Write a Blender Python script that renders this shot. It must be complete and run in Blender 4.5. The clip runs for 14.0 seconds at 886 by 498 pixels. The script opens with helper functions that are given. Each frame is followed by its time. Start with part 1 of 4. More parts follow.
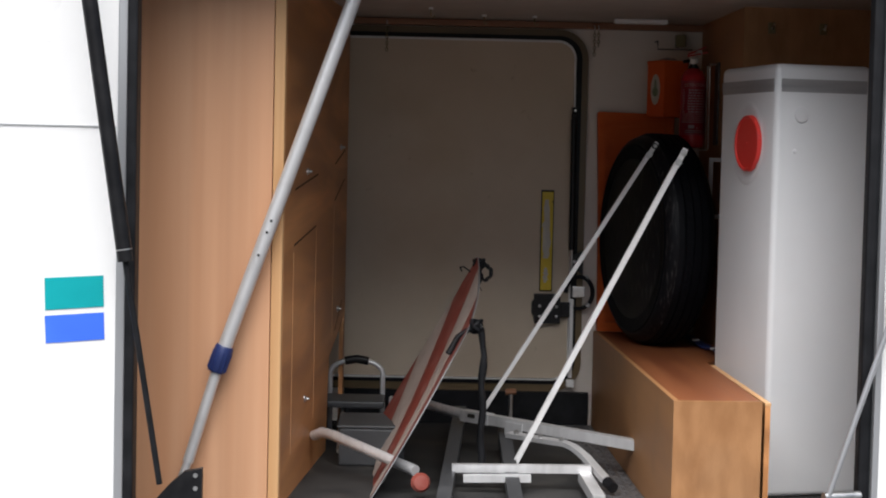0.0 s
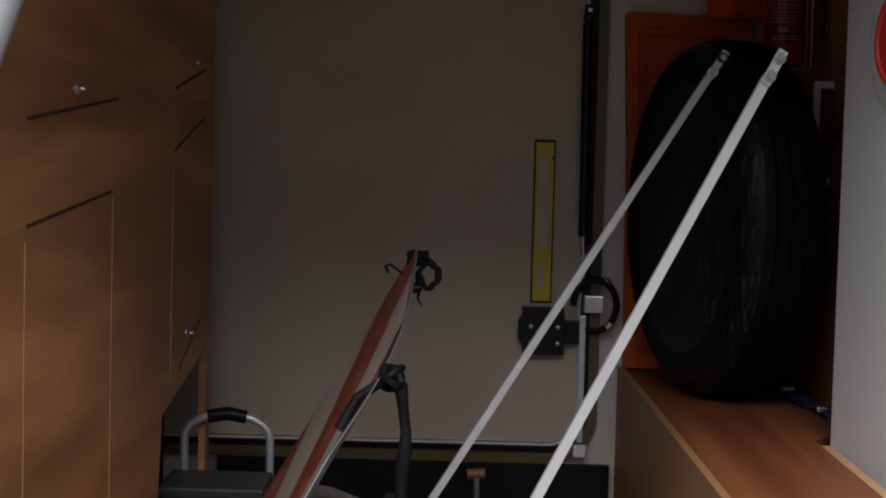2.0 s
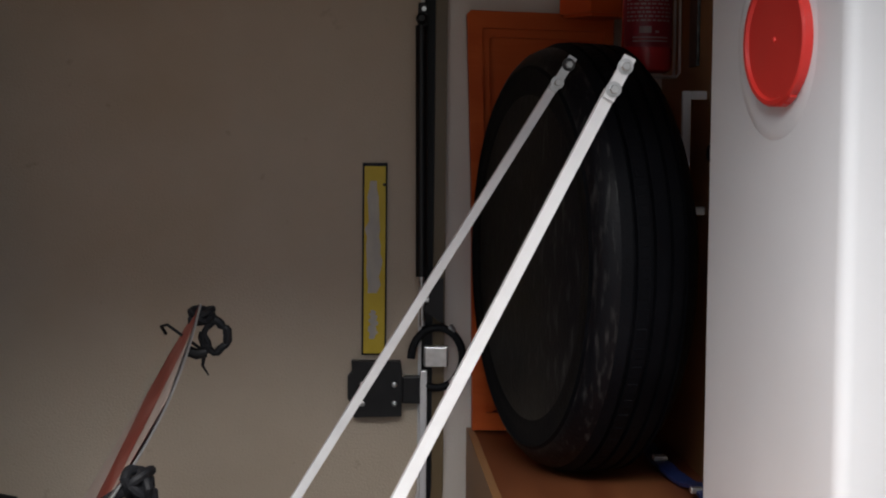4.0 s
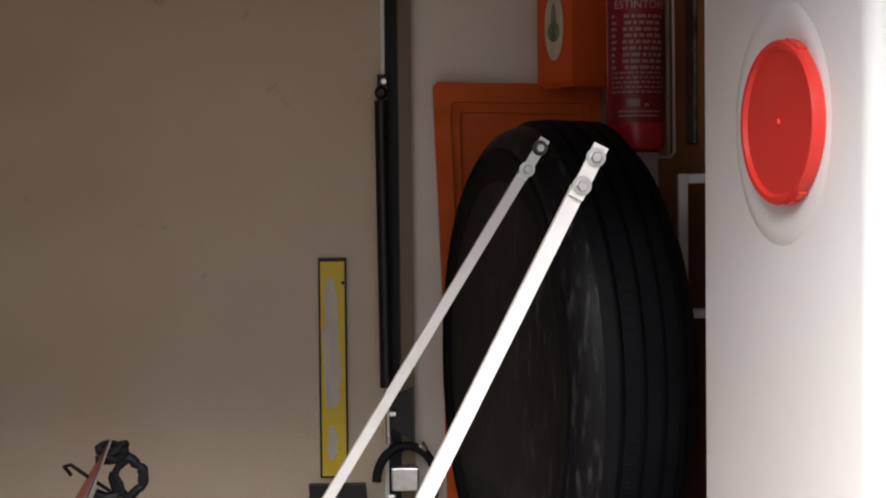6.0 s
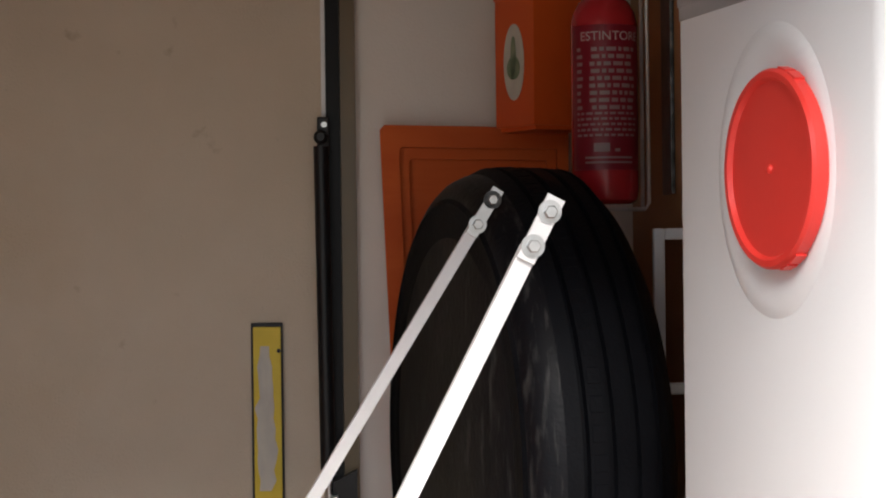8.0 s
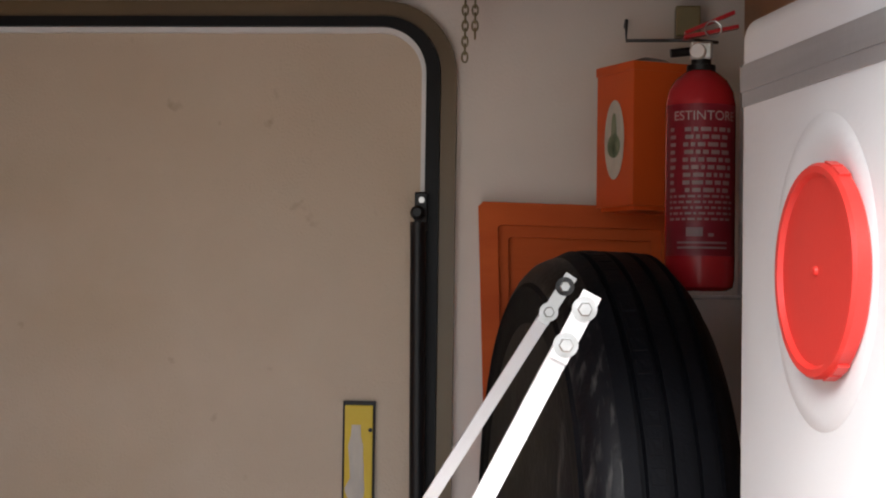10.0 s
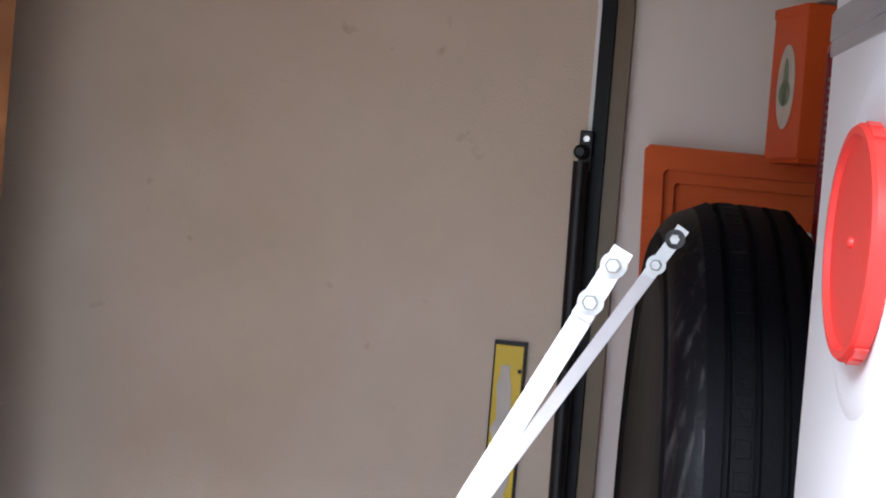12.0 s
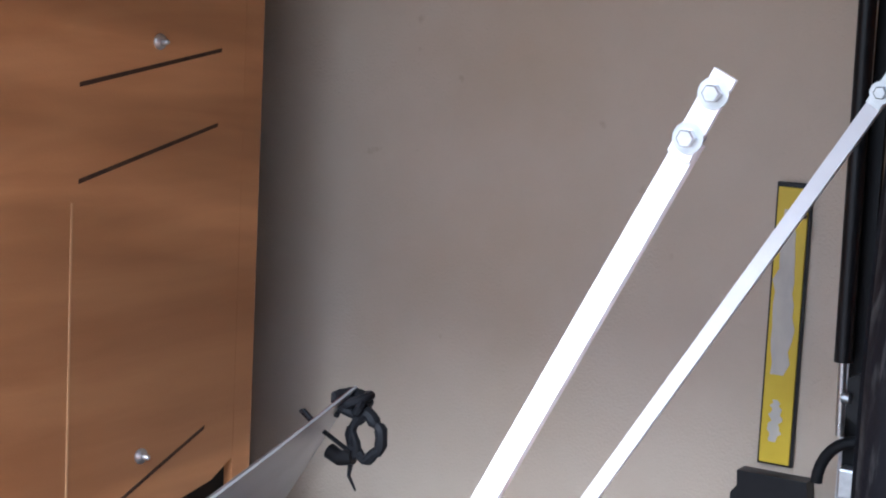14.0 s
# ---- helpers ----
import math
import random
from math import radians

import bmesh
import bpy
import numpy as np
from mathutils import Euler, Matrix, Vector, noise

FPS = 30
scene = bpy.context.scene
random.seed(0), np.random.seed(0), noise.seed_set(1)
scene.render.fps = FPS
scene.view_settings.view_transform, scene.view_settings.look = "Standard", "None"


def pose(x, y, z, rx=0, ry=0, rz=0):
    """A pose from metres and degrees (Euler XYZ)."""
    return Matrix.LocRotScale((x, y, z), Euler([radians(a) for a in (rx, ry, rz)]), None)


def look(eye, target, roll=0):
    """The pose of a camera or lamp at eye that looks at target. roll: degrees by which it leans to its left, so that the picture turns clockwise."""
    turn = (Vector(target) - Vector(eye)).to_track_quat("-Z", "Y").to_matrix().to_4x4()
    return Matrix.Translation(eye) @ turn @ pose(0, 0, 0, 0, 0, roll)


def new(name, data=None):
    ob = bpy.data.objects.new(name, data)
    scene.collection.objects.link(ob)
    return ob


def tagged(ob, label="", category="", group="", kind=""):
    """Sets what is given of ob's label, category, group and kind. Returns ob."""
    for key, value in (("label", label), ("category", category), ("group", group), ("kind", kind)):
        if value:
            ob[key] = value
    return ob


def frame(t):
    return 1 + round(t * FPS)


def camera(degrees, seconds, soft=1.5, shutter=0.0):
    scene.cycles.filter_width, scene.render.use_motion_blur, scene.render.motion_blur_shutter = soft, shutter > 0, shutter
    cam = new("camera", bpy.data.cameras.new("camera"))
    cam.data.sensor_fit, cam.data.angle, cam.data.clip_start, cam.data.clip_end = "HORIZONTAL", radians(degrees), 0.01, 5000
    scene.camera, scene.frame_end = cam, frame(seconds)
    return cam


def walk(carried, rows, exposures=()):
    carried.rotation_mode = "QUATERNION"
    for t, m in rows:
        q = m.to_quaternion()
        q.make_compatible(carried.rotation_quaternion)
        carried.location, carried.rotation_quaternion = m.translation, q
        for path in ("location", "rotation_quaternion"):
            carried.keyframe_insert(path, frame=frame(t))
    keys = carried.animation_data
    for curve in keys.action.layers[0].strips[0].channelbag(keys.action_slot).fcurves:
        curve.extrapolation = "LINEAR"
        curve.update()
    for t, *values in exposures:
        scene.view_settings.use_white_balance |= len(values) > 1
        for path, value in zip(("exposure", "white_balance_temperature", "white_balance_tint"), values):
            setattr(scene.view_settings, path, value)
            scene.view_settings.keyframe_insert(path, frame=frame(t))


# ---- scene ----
cam = camera(29.36, 14.0, soft=2.0)
walk(cam, [
    (0, look((-0.422, -3.083, 1.1), (-0.376, -1.087, 0.99), 1.3)),
    (0.5, look((-0.316, -2.195, 1.07), (-0.306, -0.199, 0.944), 1.4)),
    (1, look((-0.188, -1.591, 1.045), (-0.243, 0.403, 0.908), 1.1)),
    (1.5, look((-0.164, -1.246, 1.001), (-0.213, 0.749, 0.873), 1.4)),
    (2, look((-0.162, -1.106, 1.001), (-0.168, 0.889, 0.869), 1.5)),
    (2.5, look((-0.135, -0.958, 1.006), (-0.104, 1.037, 0.869), 1.5)),
    (3, look((-0.073, -0.778, 1.023), (-0.013, 1.215, 0.87), 1.4)),
    (3.5, look((-0.029, -0.676, 1.028), (0.053, 1.317, 0.886), 1.0)),
    (4, look((0.012, -0.603, 1.041), (0.098, 1.391, 0.911), 0.6)),
    (6.5, look((0.128, -0.17, 1.095), (0.181, 1.828, 1.041), -0.7)),
    (7, look((0.143, -0.093, 1.094), (0.228, 1.905, 1.05), -0.5)),
    (9.5, look((0.235, 0.06, 1.122), (0.194, 2.059, 1.174), -0.6)),
    (10, look((0.282, 0.068, 1.127), (0.126, 2.061, 1.187), 0.8)),
    (10.5, look((0.339, 0.074, 1.133), (0.076, 2.056, 1.18), 0.9)),
    (11, look((0.395, 0.089, 1.137), (0.028, 2.055, 1.149), 0.5)),
    (11.5, look((0.449, 0.102, 1.147), (-0.074, 2.033, 1.138), 2.2)),
    (12, look((0.474, 0.162, 1.145), (-0.061, 2.089, 1.105), 4.8)),
    (12.5, look((0.496, 0.233, 1.138), (-0.019, 2.164, 1.056), 4.1)),
    (13, look((0.569, 0.21, 1.151), (-0.132, 2.075, 0.981), 1.2)),
    (13.5, look((0.603, 0.296, 1.143), (-0.29, 2.069, 0.904), 2.6)),
    (14, look((0.642, 0.388, 1.151), (-0.387, 2.083, 0.889), 2.8)),
], exposures=[
    (0.0, 0.6, 6450, 10),
    (0.5, 0.3, 6350, 10),
    (1.5, -0.15, 6350, 10),
    (2.5, 0.2, 6250, 10),
    (3.0, 0.35, 6150, 10),
    (4.0, 1.05, 6500, 10),
    (6.5, 2.0, 6900, 10),
    (9.5, 2.55, 6700, 10),
    (11.0, 2.95, 6350, 10),
    (12.5, 3.0, 5600, 10),
    (13.5, 3.05, 5550, 10),
    (14.0, 2.95, 5400, 10),
])

# ---- light: bright overcast day behind the camera, falling in through the open hatch ----
world = bpy.data.worlds.new("sky")
scene.world = world
world.use_nodes = True
wn = world.node_tree
sky = wn.nodes.new("ShaderNodeTexSky")
sky.sky_type = "NISHITA"
sky.sun_disc = False
sky.sun_elevation = radians(61)
sky.sun_rotation = radians(189)
sky.air_density, sky.dust_density = 1.0, 3.0
wn.nodes["Background"].inputs["Strength"].default_value = 0.05
wn.links.new(sky.outputs["Color"], wn.nodes["Background"].inputs["Color"])
sun = new("sun", bpy.data.lights.new("sun", "SUN"))
sun.data.energy, sun.data.angle, sun.data.color = 4.6, radians(70), (1.0, 0.985, 0.965)
sun.matrix_world = look((-0.4, -2.6, 5.1), (0, 0, 0.3))


# ---- materials ----
def material(name, color, rough=0.6, metal=0.0, color2=None, scale=(8, 8, 8), detail=6, mix=(0.35, 0.65), bump=0.0, bump_scale=200.0,
             stain=0.0, stain_color=(0.1, 0.08, 0.06), stain_scale=3.0, spec=0.5, distort=0.0, rough_var=0.1, turn=(0, 0, 0), bands=0.0, specks=None):
    m = bpy.data.materials.new(name)
    m.use_nodes = True
    t = m.node_tree
    b = t.nodes["Principled BSDF"]
    b.inputs["Metallic"].default_value = metal
    b.inputs["Specular IOR Level"].default_value = spec
    co = t.nodes.new("ShaderNodeTexCoord")
    mp = t.nodes.new("ShaderNodeMapping")
    mp.inputs["Scale"].default_value = scale
    mp.inputs["Rotation"].default_value = [radians(a) for a in turn]
    t.links.new(co.outputs["Object"], mp.inputs["Vector"])
    n = t.nodes.new("ShaderNodeTexNoise")
    n.inputs["Scale"].default_value = 1.0
    n.inputs["Detail"].default_value = detail
    n.inputs["Distortion"].default_value = distort
    t.links.new(mp.outputs["Vector"], n.inputs["Vector"])
    r = t.nodes.new("ShaderNodeValToRGB")
    r.color_ramp.elements[0].position, r.color_ramp.elements[1].position = mix
    r.color_ramp.elements[0].color = (*color, 1)
    r.color_ramp.elements[1].color = (*(color2 or [min(1, c * 1.12) for c in color]), 1)
    t.links.new(n.outputs["Fac"], r.inputs["Fac"])
    out = r.outputs["Color"]
    if bands:                          # broad, wavy figure of the veneer on top of the fine grain
        w = t.nodes.new("ShaderNodeTexNoise")
        w.inputs["Scale"].default_value = 0.28
        w.inputs["Detail"].default_value = 3
        w.inputs["Distortion"].default_value = 1.2
        t.links.new(mp.outputs["Vector"], w.inputs["Vector"])
        wr = t.nodes.new("ShaderNodeValToRGB")
        wr.color_ramp.elements[0].position, wr.color_ramp.elements[1].position = 0.42, 0.6
        lo_, hi_ = 1 - bands, 1 + bands
        wr.color_ramp.elements[0].color, wr.color_ramp.elements[1].color = (lo_, lo_, lo_, 1), (hi_, hi_ * 1.03, hi_ * 1.06, 1)
        t.links.new(w.outputs["Fac"], wr.inputs["Fac"])
        mm = t.nodes.new("ShaderNodeMix")
        mm.data_type, mm.blend_type = "RGBA", "MULTIPLY"
        mm.inputs["Factor"].default_value = 1.0
        t.links.new(out, mm.inputs["A"])
        t.links.new(wr.outputs["Color"], mm.inputs["B"])
        out = mm.outputs["Result"]
    if stain:
        s = t.nodes.new("ShaderNodeTexNoise")
        s.inputs["Scale"].default_value = stain_scale
        s.inputs["Detail"].default_value = 8
        t.links.new(co.outputs["Object"], s.inputs["Vector"])
        sr = t.nodes.new("ShaderNodeValToRGB")
        sr.color_ramp.elements[0].position, sr.color_ramp.elements[1].position = 0.52, 0.78
        sr.color_ramp.elements[0].color, sr.color_ramp.elements[1].color = (0, 0, 0, 1), (stain, stain, stain, 1)
        t.links.new(s.outputs["Fac"], sr.inputs["Fac"])
        mx = t.nodes.new("ShaderNodeMix")
        mx.data_type = "RGBA"
        t.links.new(sr.outputs["Color"], mx.inputs["Factor"])
        t.links.new(out, mx.inputs["A"])
        mx.inputs["B"].default_value = (*stain_color, 1)
        out = mx.outputs["Result"]
    if specks:                         # sparse small dirt marks
        s = t.nodes.new("ShaderNodeTexNoise")
        s.inputs["Scale"].default_value = 24
        s.inputs["Detail"].default_value = 3
        t.links.new(co.outputs["Object"], s.inputs["Vector"])
        sr = t.nodes.new("ShaderNodeValToRGB")
        sr.color_ramp.elements[0].position, sr.color_ramp.elements[1].position = 0.70, 0.78
        sr.color_ramp.elements[0].color, sr.color_ramp.elements[1].color = (0, 0, 0, 1), (0.38, 0.38, 0.38, 1)
        t.links.new(s.outputs["Fac"], sr.inputs["Fac"])
        mx = t.nodes.new("ShaderNodeMix")
        mx.data_type = "RGBA"
        t.links.new(sr.outputs["Color"], mx.inputs["Factor"])
        t.links.new(out, mx.inputs["A"])
        mx.inputs["B"].default_value = (*specks, 1)
        out = mx.outputs["Result"]
    t.links.new(out, b.inputs["Base Color"])
    rr = t.nodes.new("ShaderNodeMapRange")
    rr.inputs["To Min"].default_value, rr.inputs["To Max"].default_value = max(0.02, rough - rough_var), min(1, rough + rough_var)
    t.links.new(n.outputs["Fac"], rr.inputs["Value"])
    t.links.new(rr.outputs["Result"], b.inputs["Roughness"])
    if bump:
        f = t.nodes.new("ShaderNodeTexNoise")
        f.inputs["Scale"].default_value = bump_scale
        f.inputs["Detail"].default_value = 4
        t.links.new(co.outputs["Object"], f.inputs["Vector"])
        bp = t.nodes.new("ShaderNodeBump")
        bp.inputs["Strength"].default_value = bump
        bp.inputs["Distance"].default_value = 0.002
        t.links.new(f.outputs["Fac"], bp.inputs["Height"])
        t.links.new(bp.outputs["Normal"], b.inputs["Normal"])
    return m


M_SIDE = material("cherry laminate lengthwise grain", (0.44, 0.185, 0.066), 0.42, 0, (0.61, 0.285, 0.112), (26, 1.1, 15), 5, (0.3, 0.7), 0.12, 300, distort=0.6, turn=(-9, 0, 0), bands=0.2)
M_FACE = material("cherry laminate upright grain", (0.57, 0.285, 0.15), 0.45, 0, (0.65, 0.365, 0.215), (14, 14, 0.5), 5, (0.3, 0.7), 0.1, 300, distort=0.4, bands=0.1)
M_LIP = material("light wood edging", (0.60, 0.33, 0.15), 0.5, 0, (0.68, 0.41, 0.2), (40, 40, 1.2), 4)
M_SHELF = material("reddish shelf laminate", (0.17, 0.05, 0.018), 0.5, 0, (0.25, 0.085, 0.03), (22, 1.0, 22), 5, bump=0.1)
M_WOODR = material("brown laminate wall", (0.30, 0.14, 0.055), 0.5, 0, (0.40, 0.2, 0.085), (24, 1.0, 9), 5, bump=0.1, stain=0.25, stain_scale=5)
M_DOOR = material("cream door skin", (0.555, 0.46, 0.35), 0.62, 0, (0.615, 0.52, 0.41), (5, 5, 5), 10, (0.3, 0.7), 0.6, 300, stain=0.4, stain_color=(0.42, 0.30, 0.16), stain_scale=2.6, specks=(0.26, 0.17, 0.09))
M_WALL = material("off-white wall board", (0.68, 0.62, 0.56), 0.6, 0, (0.74, 0.68, 0.62), (5, 5, 5), 6, bump=0.2, bump_scale=350, stain=0.12, stain_color=(0.4, 0.3, 0.2))
M_CEIL = material("grey ceiling lining", (0.42, 0.37, 0.33), 0.8, 0, (0.48, 0.43, 0.38), (9, 9, 9), 6, bump=0.3)
M_TRIM = material("olive-brown frame moulding", (0.115, 0.076, 0.034), 0.4, 0, (0.16, 0.108, 0.05), (6, 6, 3), 5, stain=0.2)
M_BODY = material("white coachwork", (0.80, 0.80, 0.80), 0.3, 0, (0.84, 0.84, 0.84), (2, 2, 2), 4, spec=0.5, bump=0.03, bump_scale=60)
M_GREYEDGE = material("grey aluminium edging", (0.45, 0.46, 0.48), 0.4, 0.6, None, (9, 9, 2), 4)
M_RUBBER = material("black rubber", (0.009, 0.0095, 0.011), 0.5, 0, (0.016, 0.0165, 0.019), (20, 20, 20), 5, bump=0.2, bump_scale=180, spec=0.15)
M_TYRE = material("worn tyre rubber", (0.003, 0.0034, 0.0048), 0.6, 0, (0.006, 0.0066, 0.009), (9, 9, 9), 7, bump=0.4, bump_scale=220, stain=0.15, stain_color=(0.02, 0.02, 0.021), stain_scale=9, rough_var=0.18, spec=0.1)
M_WORN = material("scuffed tyre shoulder", (0.006, 0.006, 0.008), 0.45, 0, (0.065, 0.064, 0.062), (150, 60, 22), 9, (0.53, 0.80), 0.3, 150, spec=0.15)
M_BLACKP = material("black plastic", (0.007, 0.007, 0.0085), 0.38, 0, (0.012, 0.012, 0.0135), (30, 30, 30), 4, bump=0.1, spec=0.3)
M_ALU = material("brushed aluminium", (0.74, 0.74, 0.75), 0.36, 0.5, (0.85, 0.85, 0.86), (60, 8, 8), 5, stain=0.25, stain_color=(0.3, 0.29, 0.27), stain_scale=14)
M_ALUW = material("pale anodised aluminium", (0.80, 0.80, 0.80), 0.42, 0.1, (0.86, 0.86, 0.86), (12, 12, 30), 5, stain=0.2, stain_color=(0.5, 0.5, 0.5), stain_scale=18)
M_TARN = material("tarnished dark steel", (0.012, 0.012, 0.012), 0.4, 0.4, (0.12, 0.12, 0.12), (70, 70, 70), 5)
M_ZINC = material("zinc plated steel", (0.55, 0.56, 0.56), 0.32, 0.9, (0.68, 0.68, 0.68), (40, 40, 40), 4, stain=0.3, stain_color=(0.2, 0.19, 0.17), stain_scale=60)
M_POLE = material("silver telescopic tube", (0.68, 0.68, 0.69), 0.36, 0.45, (0.76, 0.76, 0.77), (14, 14, 3), 5, stain=0.22, stain_color=(0.35, 0.3, 0.27), stain_scale=22)
M_BLUE = material("dark blue plastic", (0.016, 0.028, 0.11), 0.4, 0, (0.022, 0.038, 0.14), (30, 30, 30), 4)
M_TEAL = material("teal vinyl", (0.0, 0.33, 0.36), 0.35)
M_AZURE = material("blue vinyl", (0.05, 0.16, 0.80), 0.35)
M_ORANGE = material("orange plastic", (0.66, 0.085, 0.012), 0.42, 0, (0.74, 0.115, 0.018), (6, 6, 6), 5, bump=0.08, stain=0.15, stain_color=(0.3, 0.05, 0.01))
M_ORANGED = material("orange moulded tray", (0.52, 0.085, 0.016), 0.6, 0, (0.60, 0.115, 0.024), (3, 3, 22), 6, bump=0.1, spec=0.15, stain=0.2, stain_color=(0.28, 0.05, 0.012), distort=1.0)
M_RED = material("red enamel", (0.42, 0.014, 0.022), 0.25, 0, (0.46, 0.02, 0.03), (5, 5, 5), 3)
M_CAP = material("bright red plastic", (0.72, 0.035, 0.028), 0.35, 0, (0.78, 0.05, 0.04), (7, 7, 7), 4, bump=0.05)
M_TANK = material("milky white tank plastic", (0.76, 0.77, 0.79), 0.42, 0, (0.82, 0.83, 0.85), (3, 3, 2), 5, bump=0.12, bump_scale=120, stain=0.1, stain_color=(0.55, 0.52, 0.48), stain_scale=4)
M_TAPE = material("grey duct tape", (0.33, 0.33, 0.34), 0.38, 0.2, (0.42, 0.42, 0.43), (4, 4, 60), 5, bump=0.3, bump_scale=90)
M_YELLOW = material("yellow strip", (0.66, 0.47, 0.015), 0.45, 0, (0.72, 0.53, 0.03), (20, 20, 20), 4)
M_PEEL = material("worn pale backing", (0.52, 0.49, 0.44), 0.7, 0, (0.62, 0.58, 0.5), (60, 60, 25), 6)
M_WHITEP = material("white plastic", (0.72, 0.72, 0.72), 0.4, 0, None, (20, 20, 20), 3)
M_PRINT = material("white print", (0.50, 0.34, 0.35), 0.5)
M_FLOOR = material("dark grey floor", (0.016, 0.016, 0.017), 0.75, 0, (0.038, 0.037, 0.036), (7, 7, 7), 7, bump=0.4, stain=0.4, stain_color=(0.10, 0.088, 0.07), stain_scale=6)
M_PLATE = material("chequer plate", (0.20, 0.20, 0.21), 0.4, 0.7, (0.3, 0.3, 0.31), (12, 12, 12), 6, stain=0.4, stain_color=(0.06, 0.055, 0.05), stain_scale=16)
M_CUT = material("dark bare saw cut", (0.045, 0.022, 0.011), 0.9, 0, (0.08, 0.04, 0.02), (60, 60, 60), 4)
# near-black: shade of hollows and the joint slot put into colour; also the plug
M_DARK = material("near-black for shaded hollows and plug", (0.02, 0.017, 0.014), 0.9)
M_REDPAINT = material("faded red stripe", (0.22, 0.045, 0.032), 0.45, 0, (0.30, 0.075, 0.058), (20, 20, 20), 5, stain=0.45, stain_color=(0.35, 0.25, 0.22), stain_scale=20)
M_WHITEST = material("dull white stripe", (0.40, 0.34, 0.31), 0.5, 0, (0.50, 0.44, 0.40), (20, 20, 20), 5, stain=0.35, stain_scale=20)
M_SEAL = material("black door rubber", (0.004, 0.004, 0.005), 0.45, 0, (0.007, 0.007, 0.008), (20, 20, 20), 5, bump=0.15, bump_scale=150, spec=0.2)
M_SHEET = material("bare aluminium sheet", (0.50, 0.50, 0.51), 0.42, 0.7, (0.60, 0.60, 0.61), (30, 6, 6), 6, stain=0.5, stain_color=(0.32, 0.31, 0.30), stain_scale=15)
M_GREYP = material("grey plastic", (0.042, 0.044, 0.048), 0.45, 0, (0.07, 0.073, 0.078), (8, 8, 8), 5, bump=0.15)
M_GREEN = material("faded green print", (0.17, 0.24, 0.14), 0.5, 0, (0.26, 0.30, 0.20), (90, 90, 60), 4)
M_COPPER = material("brown batten", (0.20, 0.085, 0.04), 0.5, 0, (0.27, 0.12, 0.06), (3, 20, 20), 5)
M_ASPHALT = material("asphalt", (0.045, 0.045, 0.047), 0.9, 0, (0.07, 0.07, 0.07), (3, 3, 3), 8, bump=0.5, bump_scale=40)
M_BRASS = material("tarnished brass", (0.20, 0.165, 0.085), 0.4, 0.5, None, (20, 20, 20), 4)


# ---- mesh helpers ----
def part(name, bm, mat, parent=None, label="", smooth=False, bevel=0.0):
    if bevel:
        bmesh.ops.bevel(bm, geom=[e for e in bm.edges if len(e.link_faces) == 2 and e.calc_face_angle(0) > 0.5], offset=bevel, segments=2, affect="EDGES", profile=0.6)
    bmesh.ops.recalc_face_normals(bm, faces=bm.faces)
    me = bpy.data.meshes.new(name)
    bm.to_mesh(me)
    bm.free()
    for p in me.polygons:
        p.use_smooth = smooth
    me.materials.append(mat)
    if smooth:
        me.set_sharp_from_angle(angle=radians(38))
    ob = new(name, me)
    if parent:
        ob.parent = parent
        ob.matrix_parent_inverse = parent.matrix_world.inverted()
    if label:
        ob["label"] = label
    return ob


def thing(name, label, category, x=0.0, y=0.0, z=0.0, group="", kind=""):
    e = new(name)
    e.empty_display_size = 0.05
    e.location = (x, y, z)
    bpy.context.view_layer.update()
    return tagged(e, label, category, group, kind)


def box(x0, x1, y0, y1, z0, z1, bm=None):
    bm = bm or bmesh.new()
    v = bmesh.ops.create_cube(bm, size=1)["verts"]
    for q in v:
        q.co = Vector((x0 + (q.co.x + 0.5) * (x1 - x0), y0 + (q.co.y + 0.5) * (y1 - y0), z0 + (q.co.z + 0.5) * (z1 - z0)))
    return bm


def prism(points, axis, a, b, bm=None):
    """A flat outline drawn out along an axis from a to b."""
    bm = bm or bmesh.new()

    def place(p, w):
        return {"x": (w, p[0], p[1]), "y": (p[0], w, p[1]), "z": (p[0], p[1], w)}[axis]
    lo = [bm.verts.new(place(p, a)) for p in points]
    hi = [bm.verts.new(place(p, b)) for p in points]
    bm.faces.new(lo)
    bm.faces.new(hi[::-1])
    for i in range(len(points)):
        j = (i + 1) % len(points)
        bm.faces.new((lo[i], hi[i], hi[j], lo[j]))
    return bm


def tube(path, r, seg=12, bm=None, closed=False, radii=None):
    """A round tube along a path."""
    bm = bm or bmesh.new()
    path = [Vector(p) for p in path]
    n = len(path)
    rings = []
    up = Vector((0.123, 0.31, 0.943)).normalized()
    for i, p in enumerate(path):
        d = (path[(i + 1) % n] - path[i - 1]) if closed or 0 < i < n - 1 else (path[min(i + 1, n - 1)] - path[max(i - 1, 0)])
        d.normalize()
        a = d.cross(up)
        if a.length < 1e-3:
            a = d.cross(Vector((1, 0, 0)))
        a.normalize()
        b = d.cross(a)
        up = a.cross(d)
        rr = radii[i] if radii else r
        rings.append([bm.verts.new(p + rr * (math.cos(2 * math.pi * k / seg) * a + math.sin(2 * math.pi * k / seg) * b)) for k in range(seg)])
    for i in range(n if closed else n - 1):
        A, B = rings[i], rings[(i + 1) % n]
        for k in range(seg):
            bm.faces.new((A[k], A[(k + 1) % seg], B[(k + 1) % seg], B[k]))
    if not closed:
        bm.faces.new(rings[0][::-1])
        bm.faces.new(rings[-1])
    return bm


